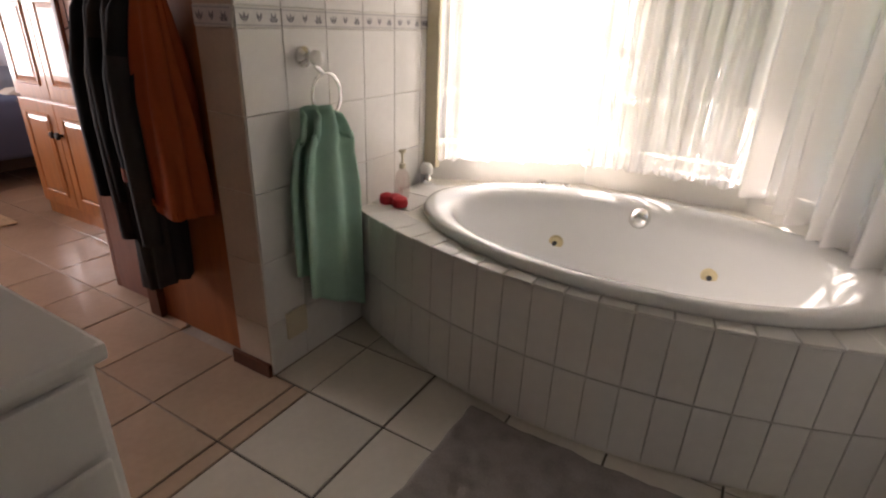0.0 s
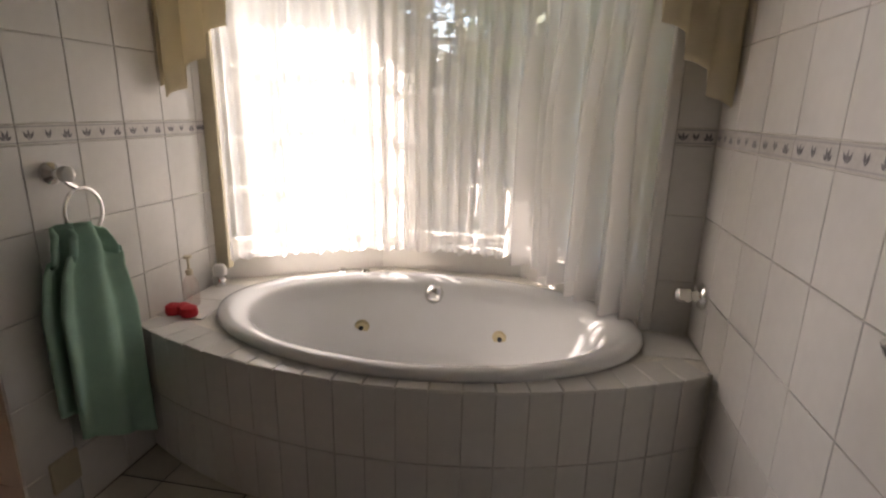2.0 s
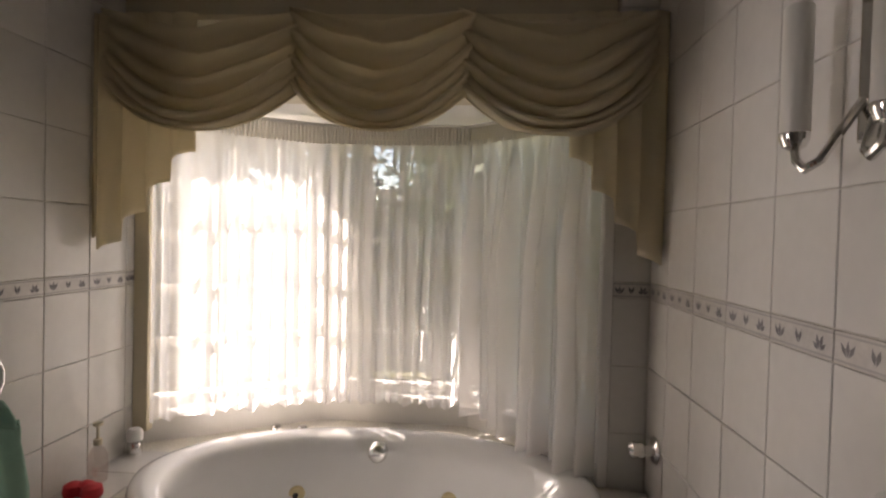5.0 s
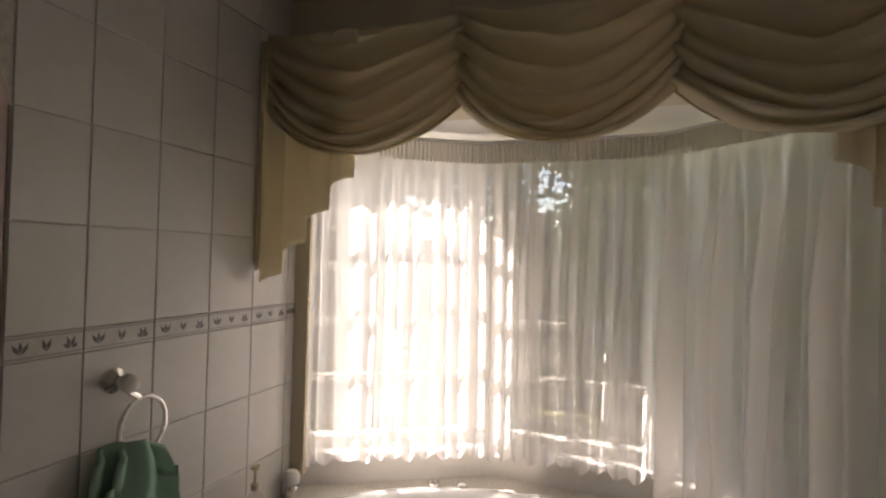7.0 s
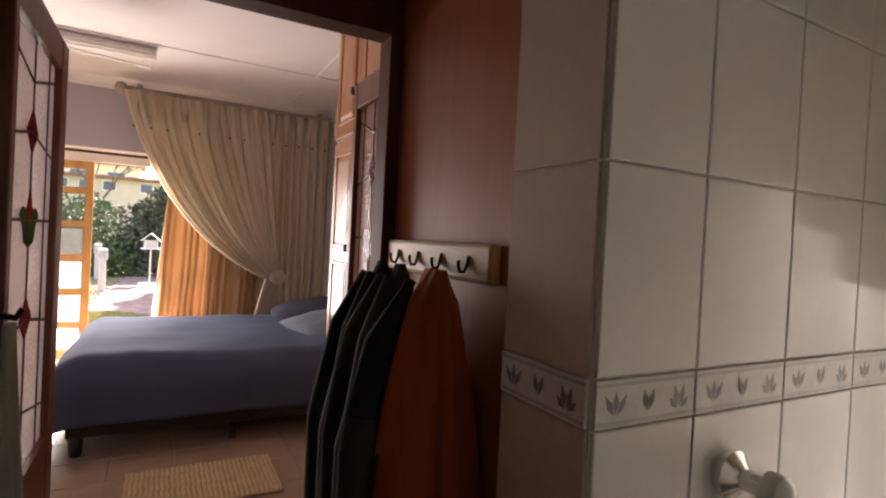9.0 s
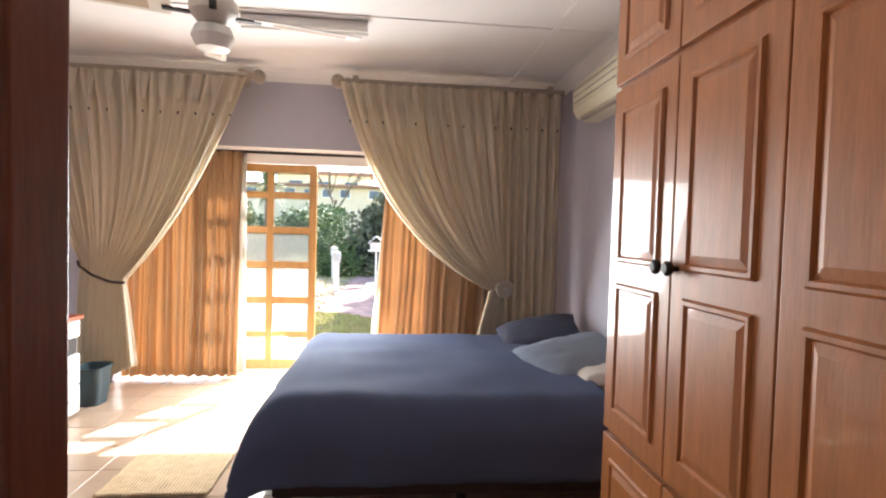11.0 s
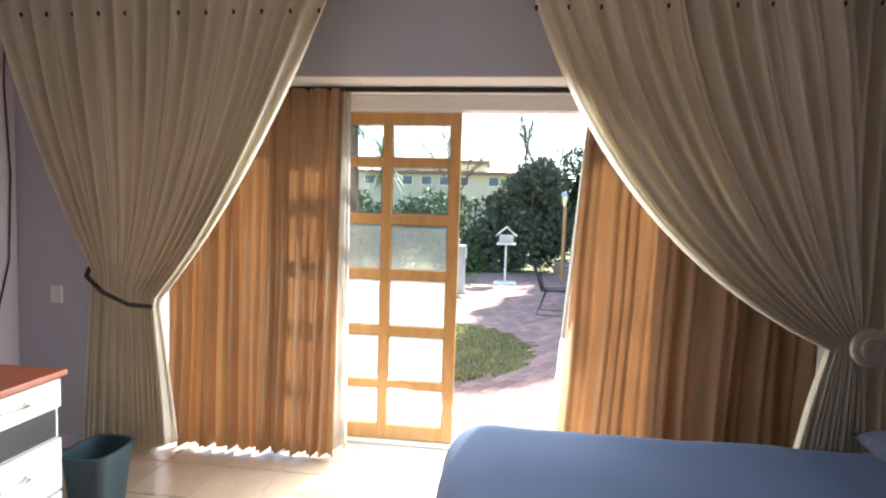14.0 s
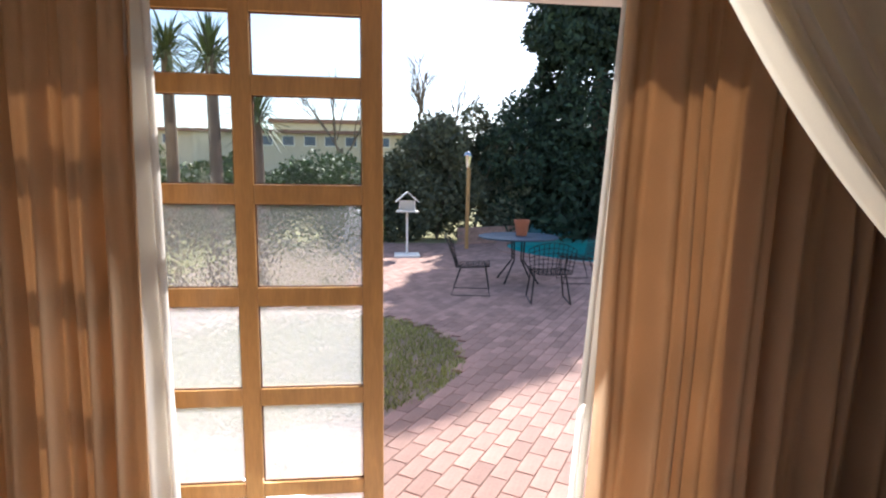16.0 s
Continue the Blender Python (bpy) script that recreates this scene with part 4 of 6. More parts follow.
bed = thing("bed", "double bed with a slate blue duvet and brown base", "bed")
BX0, BX1, BY0, BY1 = -5.7, -4.0, 0.88, 2.98
part("base", boxed(BX0 + 0.03, BX1 - 0.01, BY0 + 0.03, BY1, 0.12, 0.36, 0.015), BED_BASE, bed)
part("mattress", boxed(BX0 + 0.03, BX1 - 0.02, BY0 + 0.03, BY1, 0.362, 0.55, 0.05), PILLOW_WHITE, bed)
for x in (BX0 + 0.08, BX1 - 0.06):
    for y in (BY0 + 0.08, BY1 - 0.1):
        part("leg", lathed([(0.0, 0), (0.03, 0), (0.036, 0.015), (0.042, 0.12)], 14, Matrix.Translation((x, y, 0))), BLACK, bed, smooth=True)
part("castor", lathed([(0, 0), (0.028, 0), (0.028, 0.1), (0, 0.12)], 12, Matrix.Translation((BX1 - 0.06, 1.85, 0))), BLACK, bed, smooth=True)

duvet = thing("duvet", "slate blue cotton duvet draped over the bed", "duvet")


def duvet_at(u, v):
    """u across the bed, v from the head to the foot; both overhang."""
    cx, cy = (BX0 + BX1) / 2, 0
    hw, foot = (BX1 - BX0) / 2, BY0
    sx = (u - 0.5) * 2 * (hw + 0.34)
    sy = lerp(2.62, BY0 - 0.42, v)
    over_x = max(0.0, abs(sx) - hw + 0.1)
    over_y = max(0.0, foot + 0.1 - sy)
    r = 0.19

    def fall(o):
        if o <= 0:
            return 0.0, 0.0
        a = min(o / r, math.pi / 2)
        return r * math.sin(a), r * (1 - math.cos(a)) + max(0, o - r * math.pi / 2)

    hx, dx = fall(over_x)
    hy, dy = fall(over_y)
    x = cx + math.copysign(min(abs(sx), hw - 0.1) + hx, sx)
    y = max(sy, foot + 0.1) - hy
    drop = max(dx, dy) + 0.25 * min(dx, dy)
    puff = 0.05 * math.exp(-drop * 5) * (0.6 + 0.4 * math.sin(3 * u)) + 0.016 * wobble(u * 4, v * 4) + 0.009 * wobble(u * 9, v * 5, 4) + 0.006 * wobble(u * 3 + v * 16, v * 3)
    flare = 0.04 * drop
    x += math.copysign(flare + 0.03 * wobble(v * 8, 2) * min(1, dx * 4), sx) if dx > 0 else 0
    y -= (flare + 0.03 * wobble(u * 8, 5) * min(1, dy * 4)) if dy > 0 else 0
    if dx > 0 and dy > 0 and sx > 0:
        drop += 0.12 * min(1, min(dx, dy) * 6)
        y -= 0.05 * min(1, min(dx, dy) * 5)
    return Vector((x, y, max(0.03, 0.56 + puff - drop)))


thicken(part("cover", sheeted(duvet_at, 90, 110), DUVET, duvet, smooth="all"), 0.02)
part("hem", tubed([duvet_at(k / 60, 1.0) for k in range(61)], 0.013, 6), DUVET, duvet, "stitched hem edge", smooth=True)


def pillow(label, mat, centre, size, turn, tilt, roll=0):
    p = thing("pillow", label, "pillow", group="pillows on the bed")
    p.matrix_world = pose(*centre, tilt, roll, turn)

    def half(sign):
        def at(u, v):
            a, b = 2 * u - 1, 2 * v - 1
            thick = (max(0, 1 - abs(a) ** 2.6) * max(0, 1 - abs(b) ** 2.6)) ** 0.5
            pinch = 1 - 0.07 * (1 - abs(b)) * 0 - 0.08 * (abs(a) ** 2) * (1 - abs(b) ** 2) * 0.6
            return Vector((a * size[0] / 2 * (1 - 0.06 * (1 - b * b)), b * size[1] / 2 * (1 - 0.08 * (1 - a * a)), sign * size[2] / 2 * thick + 0.012 * wobble(a * 2.5, b * 2.5, centre[0]) + 0.008 * wobble(a * 6, b * 5, sign)))
        return at

    bm = sheeted(half(1), 24, 24)
    sheet(bm, half(-1), 24, 24)
    bmesh.ops.remove_doubles(bm, verts=bm.verts, dist=0.0005)
    part("case", bm, mat, p, smooth="all")
    return p


pillow("charcoal blue pillow lying on the duvet", PILLOW_DARK, (-5.45, 2.64, 0.65), (0.66, 0.52, 0.2), 80, 14, -12)
pillow("blue grey pillow lying on the duvet", PILLOW_GREY, (-4.68, 2.68, 0.64), (0.7, 0.56, 0.2), 104, 14, -8)
pillow("off-white pillow under the grey one", PILLOW_WHITE, (-4.5, 2.84, 0.6), (0.62, 0.42, 0.13), 95, 0)

for label, x0, x1, y0, y1 in (("straw-coloured woven rug beside the bed", -3.66, -3.15, 1.25, 2.02), ("straw-coloured woven rug near the patio door", -4.8, -4.28, -0.05, 0.52)):
    r = thing("rug", label, "rug", group="woven rugs")
    bm = sheeted(lambda u, v: Vector((lerp(x0, x1, u) + 0.008 * wobble(v * 9, 1), lerp(y0, y1, v) + 0.01 * wobble(u * 9, 2), 0.012 + 0.004 * math.sin(v * 190) + 0.003 * wobble(u * 8, v * 8))), 20, 150)
    thicken(part("weave", bm, JUTE, r, smooth="all"), 0.008)

# curtain poles and drapes
PX = -6.10


def pole(y0, y1, finial):
    p = thing("curtain_pole", "taupe painted wooden curtain pole with ball finial", "curtain pole", group="curtain poles", at=(PX, 0, 2.72))
    part("rod", tubed([(0, y0, 0), (0, y1, 0)], 0.03, 16), POLE, p, smooth=True)
    s = 1 if finial > (y0 + y1) / 2 else -1
    part("finial", lathed([(0.03, -0.02), (0.038, 0), (0.02, 0.015), (0.02, 0.025), (0.05, 0.045), (0.062, 0.08), (0.05, 0.115), (0.02, 0.135), (0, 0.138)], 20, pose(0, finial - s * 0.05, 0, -90 * s)), POLE, p, "ball finial", smooth=True)
    for y in (y0 + 0.12, y1 - 0.12):
        part("bracket", boxed(-0.228, 0.01, y - 0.025, y + 0.025, -0.035, 0.06, 0.008), POLE, p)
    return p


pole(-1.75, 0.27, 0.27)
pole(1.0, 2.99, 1.0)


def bezier(p, q, r, t):
    return tuple(a * (1 - t) ** 2 + 2 * b * t * (1 - t) + c * t * t for a, b, c in zip(p, q, r))


def gathered(u, v, top, ctrl, tie, tail_end, tie_v, folds, amp):
    """A strand u of a tied-back drape: from the pole by the tie to the hem."""
    if v <= tie_v:
        y, z = bezier(top, ctrl, tie, v / tie_v)
        squeeze = lerp(1.0, 0.45, (v / tie_v) ** 2)
    else:
        t = (v - tie_v) / (1 - tie_v)
        y, z = lerp(tie[0], tail_end[0], t ** 0.8), lerp(tie[1], tail_end[1], t)
        squeeze = lerp(0.45, 0.75, t)
    f = (math.sin(u * folds * 2 * math.pi + 1.6 * wobble(u * 5, v * 1.2)) + 0.45 * math.sin(u * folds * 4.7 * math.pi + 3 * wobble(u * 9, v, 2)) * min(1, v * 5)) * amp * (0.85 + 0.5 * wobble(u * 11, 6)) * squeeze + 0.012 * wobble(u * 7, v * 3) * min(1, v * 4)
    if v < 0.05:
        f *= 0.55 + v * 9
    return y, z, f


def drape(name, label, at, nu, nv, mat, tape=None):
    d = thing(name, label, "curtain", group="patio curtains")
    thicken(part("cloth", sheeted(at, nu, nv), mat, d, smooth="all"), 0.004)
    return d


def left_cream(u, v):
    top = (lerp(-1.69, 0.21, u), 2.70)
    tie = (lerp(-1.10, -0.75, u ** 0.9), lerp(1.10, 0.95, u))
    mid = ((top[0] + tie[0]) / 2, (top[1] + tie[1]) / 2)
    ctrl = (lerp(mid[0], -0.13, u ** 1.5), lerp(mid[1], 1.6, u ** 1.5))
    y, z, f = gathered(u, v, top, ctrl, tie, (lerp(-1.15, -0.66, u), 0.03 + 0.2 * u + 0.03 * wobble(u * 9)), 0.66, 17, 0.045)
    return Vector((PX + 0.045 + f + 0.06 * math.sin(math.pi * min(1, v / 0.66)), y, z))


def right_cream(u, v):
    top = (lerp(1.0, 2.35, u), 2.70)
    tie = (lerp(2.33, 2.45, u), lerp(0.93, 1.02, u))
    mid = ((top[0] + tie[0]) / 2, (top[1] + tie[1]) / 2)
    k = (1 - u) ** 1.3
    ctrl = (lerp(mid[0], 1.33, k), lerp(mid[1], 1.38, k))
    y, z, f = gathered(u, v, top, ctrl, tie, (lerp(2.18, 2.5, u), 0.3), 0.72, 13, 0.045)
    return Vector((PX + 0.05 + f + 0.1 * math.sin(math.pi * min(1, v / 0.72)) + 0.16 * min(1, v / 0.72) ** 3, y, z))


def right_cream_back(u, v):
    y = lerp(2.4, 2.97, u)
    f = math.sin(u * 7 * 2 * math.pi + 0.6 * wobble(u * 3, v)) * 0.045 * (0.6 + 0.4 * v)
    return Vector((PX - 0.0 + f, y + 0.02 * wobble(u * 3, v * 2), lerp(2.70, 0.05, v)))


d1 = drape("drape", "cream pinch-pleated drape held by a dark cord", left_cream, 300, 46, CREAM)
d2 = drape("drape", "cream pinch-pleated drape caught behind a rosette", right_cream, 260, 46, CREAM)
thicken(part("back_fall", sheeted(right_cream_back, 150, 24), CREAM, d2, smooth="all"), 0.004)


def pleat_tops(y0, y1, n, owner):
    for k in range(n):
        y = lerp(y0, y1, (k + 0.5) / n)
        bm = bmesh.new()
        for s in (-1, 0, 1):
            tube(bm, [(PX + 0.06, y + s * 0.022, 2.69), (PX + 0.08, y + s * 0.014, 2.58), (PX + 0.1, y + s * 0.004, 2.47)], [0.012, 0.014, 0.006], 8)
        part("pinch_pleat", bm, CREAM, owner, smooth=True)
        part("tuck", lathed([(0, -0.012), (0.006, -0.01), (0.007, 0.008), (0, 0.012)], 8, Matrix.Translation((PX + 0.112, y, 2.36))), JACKET_GREY, owner, "small dark tuck")


part("heading_band", sheeted(lambda u, v: left_cream(u, v * 0.075) + Vector((0.007, 0, 0)), 300, 4), CREAM, d1, "stitched heading band", smooth="all")
part("heading_band", sheeted(lambda u, v: right_cream(u, v * 0.08) + Vector((0.007, 0, 0)), 260, 4), CREAM, d2, "stitched heading band", smooth="all")
pleat_tops(-1.63, 0.17, 13, d1)
pleat_tops(1.02, 2.98, 14, d2)
cord = [(PX + 0.14, -0.71, 0.945), (PX + 0.17, -0.81, 0.955), (PX + 0.17, -0.95, 1.01), (PX + 0.13, -1.07, 1.08), (PX + 0.05, -1.12, 1.11)]
part("tieback_cord", tubed(cord, 0.011, 8), BED_BASE, d1, "dark cord tieback", smooth=True)
rosette = part("rosette", lathed([(0, 0.05), (0.02, 0.05), (0.025, 0.04), (0.035, 0.04), (0.04, 0.048), (0.05, 0.048), (0.055, 0.038), (0.068, 0.038), (0.078, 0.03), (0.08, 0.015), (0.06, 0.0), (0.02, -0.02), (0.02, -0.3)], 28, pose(PX + 0.27, 2.44, 0.965, 0, 90)), POLE, d2, "carved round wooden holdback", smooth=True)


def tan_left(u, v):
    y = lerp(-0.97, 0.06, u) + 0.015 * wobble(u * 4, v * 2)
    f = (math.sin(u * 11 * 2 * math.pi + 4 * wobble(u * 5, v * 0.5)) + 0.6 * math.sin(u * 24 * 2 * math.pi + 3.5 * wobble(u * 8, v * 0.6, 3))) * (0.028 + 0.02 * wobble(u * 9, 4)) * (0.6 + 0.5 * v)
    return Vector((-6.52 + f + 0.06 * v, y, lerp(2.135, 0.03, v)))


def tan_right(u, v):
    y = lerp(lerp(1.42, 1.3, v), 2.735, u) + 0.02 * wobble(u * 4, v * 2)
    f = (math.sin(u * 7 * 2 * math.pi + 4 * wobble(u * 4, v * 0.6)) + 0.5 * math.sin(u * 18 * 2 * math.pi + 3.5 * wobble(u * 7, v * 0.6, 5))) * (0.042 + 0.03 * wobble(u * 7, 7)) * (0.6 + 0.6 * v)
    return Vector((-6.52 + f + 0.10 * v * math.exp(-3 * u), y, lerp(2.135, 0.03, v)))


t1 = drape("drape", "tan lined drape hanging inside the patio opening", tan_left, 260, 20, TAN)
t2 = drape("drape", "tan lined drape hanging inside the patio opening", tan_right, 240, 20, TAN)
thicken(part("lining_edge", sheeted(lambda u, v: Vector((-6.55 + 0.03 * math.sin(u * 9) - 0.03 * u, lerp(0.02, 0.085, u) + 0.015 * v * u, lerp(2.13, 0.03, v))), 16, 10), LINING, t1, "white lining edge", smooth="all"), 0.003)
thicken(part("lining_edge", sheeted(lambda u, v: Vector((-6.56 + 0.1 * v + 0.02 * math.sin(u * 7), lerp(1.43, 1.47, u) - 0.17 * v, lerp(2.13, 0.03, v))), 10, 10), LINING, t2, "white lining edge", smooth="all"), 0.003)
inner_rail = thing("inner_curtain_rail", "dark metal curtain rail under the lintel", "curtain rail")
part("track", boxed(-6.56, -6.535, OPEN0 + 0.02, OPEN1 - 0.02, 2.125, 2.15, 0.003), IRON, inner_rail)
setting("trim_door_head", boxed(-6.845, -6.74, OPEN0, OPEN1, 2.066, 2.152, 0.004), WHITE, "white door head above the patio doors", "trim")

# patio door leaf
leaf = thing("patio_door", "varnished yellow pine sliding patio door with panes", "door", at=(-6.79, 0.265, 0.015))
W, Hh = 0.45, 2.042
part("stile", boxed(-0.022, 0.022, W - 0.07, W, 0, Hh, 0.005), DOOR_WOOD, leaf)
part("stile", boxed(-0.022, 0.022, -W, -W + 0.07, 0, Hh, 0.005), DOOR_WOOD, leaf)
part("mullion", boxed(-0.02, 0.02, -0.032, 0.03, 0.0, Hh, 0.005), DOOR_WOOD, leaf)
rows = [(0.095, 0.325), (0.378, 0.663), (0.724, 1.015), (1.079, 1.359), (1.424, 1.708), (1.77, 1.965)]
rails = [(0, 0.095)] + [(a[1], b[0]) for a, b in zip(rows, rows[1:])] + [(1.965, Hh)]
for z0, z1 in rails:
    for y0, y1 in ((-W + 0.07, -0.032), (0.03, W - 0.07)):
        part("rail", boxed(-0.019, 0.019, y0, y1, z0, z1, 0.004), DOOR_WOOD, leaf)
for k, (z0, z1) in enumerate(rows):
    for y0, y1 in ((-W + 0.07, -0.032), (0.03, W - 0.07)):
        p = part("pane", boxed(-0.003, 0.003, y0, y1, z0, z1), GLASS if k > 3 else PEBBLE_CLEAR if k == 3 else PEBBLE, leaf, "clear glass pane" if k > 3 else "pebbled glass pane")
        p.visible_shadow = False
        bm = bmesh.new()
        for a, b in (((y0, z0), (y1, z0)), ((y1, z0), (y1, z1)), ((y1, z1), (y0, z1)), ((y0, z1), (y0, z0))):
            tube(bm, [(0.004, a[0], a[1]), (0.004, b[0], b[1])], 0.005, 4)
        part("glazing_bead", bm, WOOD_DARK, p)

# desk, bin, devices
desk = thing("desk", "white desk pedestal with drawers and cherry top", "desk")
part("top", boxed(-5.56, -4.2, -1.80, -0.80, 0.722, 0.748, 0.006), DESK_TOP, desk)
part("pedestal", boxed(-5.55, -5.08, -1.6, -0.84, 0.02, 0.72, 0.004), DESK_WHITE, desk)
for z0, z1 in ((0.59, 0.71), (0.24, 0.46), (0.03, 0.23)):
    dr = part("drawer", boxed(-5.545, -5.085, -0.838, -0.82, z0, z1, 0.004), DESK_WHITE, desk)
    zc = lerp(z0, z1, 0.6)
    part("handle", tubed([(-5.375, -0.82, zc), (-5.370, -0.795, zc - 0.004), (-5.315, -0.79, zc - 0.008), (-5.260, -0.795, zc - 0.004), (-5.255, -0.82, zc)], 0.006, 8), CHROME, dr, "bow handle", smooth=True)
# black sheet on the solid front paints the shade inside an open shelf
part("shelf_shade_sheet", boxed(-5.535, -5.095, -0.8385, -0.836, 0.465, 0.585), BLACK, desk)
part("lock", lathed([(0, 0.006), (0.008, 0.006), (0.009, 0)], 12, pose(-5.5, -0.82, 0.67, -90)), CHROME, desk)
part("side_panel", boxed(-4.25, -4.22, -1.78, -0.84, 0, 0.72, 0.003), DESK_WHITE, desk)
for z in (0.2, 0.5):
    part("bolt", lathed([(0, 0.012), (0.012, 0.01), (0.014, 0)], 10, pose(-5.08, -1.05, z, 0, 90)), IRON, desk)
speaker = thing("loudspeaker", "small black loudspeaker on the desk", "loudspeaker")
part("cabinet", boxed(-5.5, -5.36, -1.46, -1.28, 0.748, 0.98, 0.008), BLACK, speaker)
part("cone", lathed([(0.055, 0.0), (0.05, 0.006), (0.02, -0.008), (0, 0.0)], 20, pose(-5.36, -1.37, 0.83, 0, 90)), IRON, speaker, smooth=True)
wbin = thing("waste_bin", "dark teal plastic waste bin beside the desk", "bin", at=(-5.8, -0.87, 0))
bm = bmesh.new()
prof = [(0.085, 0.0), (0.11, 0.28), (0.12, 0.285), (0.12, 0.3), (0.108, 0.3), (0.083, 0.015)]


def bin_at(u, v):
    r, z = prof[round(v * 5)]
    t = 2 * math.pi * u
    k = (abs(math.cos(t)) ** 4 + abs(math.sin(t)) ** 4) ** -0.25
    return Vector((r * 1.15 * k * math.cos(t), r * k * math.sin(t), z))


part("tub", sheeted(bin_at, 40, 5, close_u=True), BIN, wbin, smooth=True)
bm = bmesh.new()
bm.faces.new([bm.verts.new(bin_at(k / 24, 1.0) * 0.98 + Vector((0, 0, 0.004))) for k in range(24)])
part("bottom", bm, BIN, wbin)

cable = thing("wall_cable", "thin dark cable hanging down the bedroom wall", "cable")
part("wire", tubed([(-6.3, -1.83, 2.6), (-6.28, -1.832, 2.1), (-6.31, -1.832, 1.6), (-6.29, -1.831, 1.1), (-6.2, -1.83, 0.75), (-6.0, -1.83, 0.62)], 0.005, 6), JACKET_GREY, cable, smooth=True)
sock = thing("wall_socket", "small white socket on the bedroom wall", "socket")
part("plate", boxed(-6.351, -6.338, -1.62, -1.55, 0.86, 0.96, 0.003), DESK_WHITE, sock)

ac = thing("air_conditioner", "yellowed white split air conditioner on the wall", "air conditioner", at=(-5.05, 3.06, 2.48))
acp = [(-0.0, -0.15), (-0.09, -0.15), (-0.17, -0.12), (-0.2, -0.06), (-0.205, 0.06), (-0.19, 0.13), (-0.14, 0.15), (0, 0.15)]
bm = bmesh.new()
ends = []
for x in (-0.42, -0.41, 0.41, 0.42):
    s = 0.97 if abs(x) > 0.415 else 1
    ends.append([bm.verts.new((x, y * s, z * s)) for y, z in acp])
for a, b in zip(ends, ends[1:]):
    for k in range(7):
        bm.faces.new((a[k], a[k + 1], b[k + 1], b[k]))
bm.faces.new(ends[0]), bm.faces.new(ends[-1])
part("housing", bm, AC_PLASTIC, ac)
# the outlet's shadow is painted with the darker taupe
part("louvre", boxed(-0.33, 0.33, -0.165, -0.125, -0.150, -0.139, 0.003, m=pose(0, 0, 0, 0)), POLE, ac, "outlet louvre with its shadow put into the colour")
for z in (-0.02, 0.03, 0.08):
    part("grille_line", boxed(-0.38, 0.38, -0.2075, -0.2035, z, z + 0.008), POLE, ac)

fan = thing("ceiling_fan", "off-white ceiling fan with cane inset blades", "ceiling fan", at=(-4.35, 0.5, ROOM_TOP))
part("rod", lathed([(0.06, -0.002), (0.06, -0.04), (0.018, -0.05), (0.018, -0.2)], 18), FAN_WHITE, fan, smooth=True)
part("motor", lathed([(0.02, -0.19), (0.09, -0.2), (0.12, -0.24), (0.12, -0.3), (0.08, -0.34), (0.03, -0.35), (0, -0.35)], 28), FAN_WHITE, fan, smooth=True)
part("lamp_bowl", lathed([(0.03, -0.35), (0.09, -0.37), (0.11, -0.42), (0.08, -0.48), (0, -0.5)], 24), TUBE_GLASS, fan, "frosted lamp bowl", smooth=True)
for k in range(4):
    m = pose(0, 0, -0.30, 0, 0, 17 + 90 * k)
    blade = part("blade", boxed(0.2, 0.78, -0.065, 0.065, -0.004, 0.004, 0.003, m=m @ pose(0, 0, 0, 10)), FAN_WHITE, fan)
    part("cane", boxed(0.3, 0.70, -0.035, 0.035, -0.006, 0.006, m=m @ pose(0, 0, 0, 10)), CANE, blade, "cane inset")
    part("blade_iron", boxed(0.1, 0.24, -0.018, 0.018, -0.012, 0.0, 0.003, m=m), IRON, fan)
strip = thing("fluorescent_light", "white fluorescent batten on the ceiling", "ceiling light", at=(-5.08, 0.85, ROOM_TOP - 0.008))
part("batten", boxed(-0.03, 0.03, -0.42, 0.42, -0.05, 0, 0.006), WHITE, strip)
for x in (-0.035, 0.035):
    part("tube", tubed([(x, -0.4, -0.065), (x, 0.4, -0.065)], 0.013, 10), TUBE_GLASS, strip, "unlit tube", smooth=True)
    for y in (-0.41, 0.41):
        part("holder", boxed(x - 0.012, x + 0.012, y - 0.012, y + 0.012, -0.08, -0.045, 0.002), WHITE, strip)
rose = thing("ceiling_rose", "round white plate on the ceiling corner", "ceiling plate", at=(-6.0, -1.55, ROOM_TOP - 0.001))
part("plate", lathed([(0, -0.03), (0.09, -0.028), (0.12, -0.012), (0.12, 0)], 28), WHITE, rose, smooth=True)
sensor = thing("alarm_sensor", "small beige alarm sensor above the drape", "sensor")
part("case", boxed(-6.3, -6.22, 2.82, 2.9, 2.60, 2.74, 0.01), AC_PLASTIC, sensor)


# ---- garden ----
GZ = -0.08
RINGS = (2.62, 4.0, 8.0, 20.0, 60.0, 900.0)
bm = sheeted(lambda u, v: Vector((-16.85 + RINGS[round(v * 5)] * math.cos(2 * math.pi * u), 6.1 + RINGS[round(v * 5)] * math.sin(2 * math.pi * u), GZ - 0.03)), 64, 5, close_u=True)
setting("ground", bm, EARTH, "dry winter lawn reaching the horizon", "ground")
roof = thing("house_roof", "flat roof slab over the rooms", "roof", kind="structure")
part("slab", boxed(-6.95, 1.6, -2.1, 3.3, 2.97, 3.1), ROOF, roof)
# unseen slab, added to cast the diagonal shadow on the bay curtain
part("bay_shade_slab", boxed(-1.0, 2.2, 2.96, 4.45, 2.605, 2.7), ROOF, roof, "unseen slab added to shade the bay window")


def in_lawn(x, y):
    return ((x + 9.55) / 1.45) ** 2 + ((y + 0.1) / 1.5) ** 2 < 1 or (x < -11.2 and y < 0.15 - 0.12 * (x + 11.2) * 0.3)


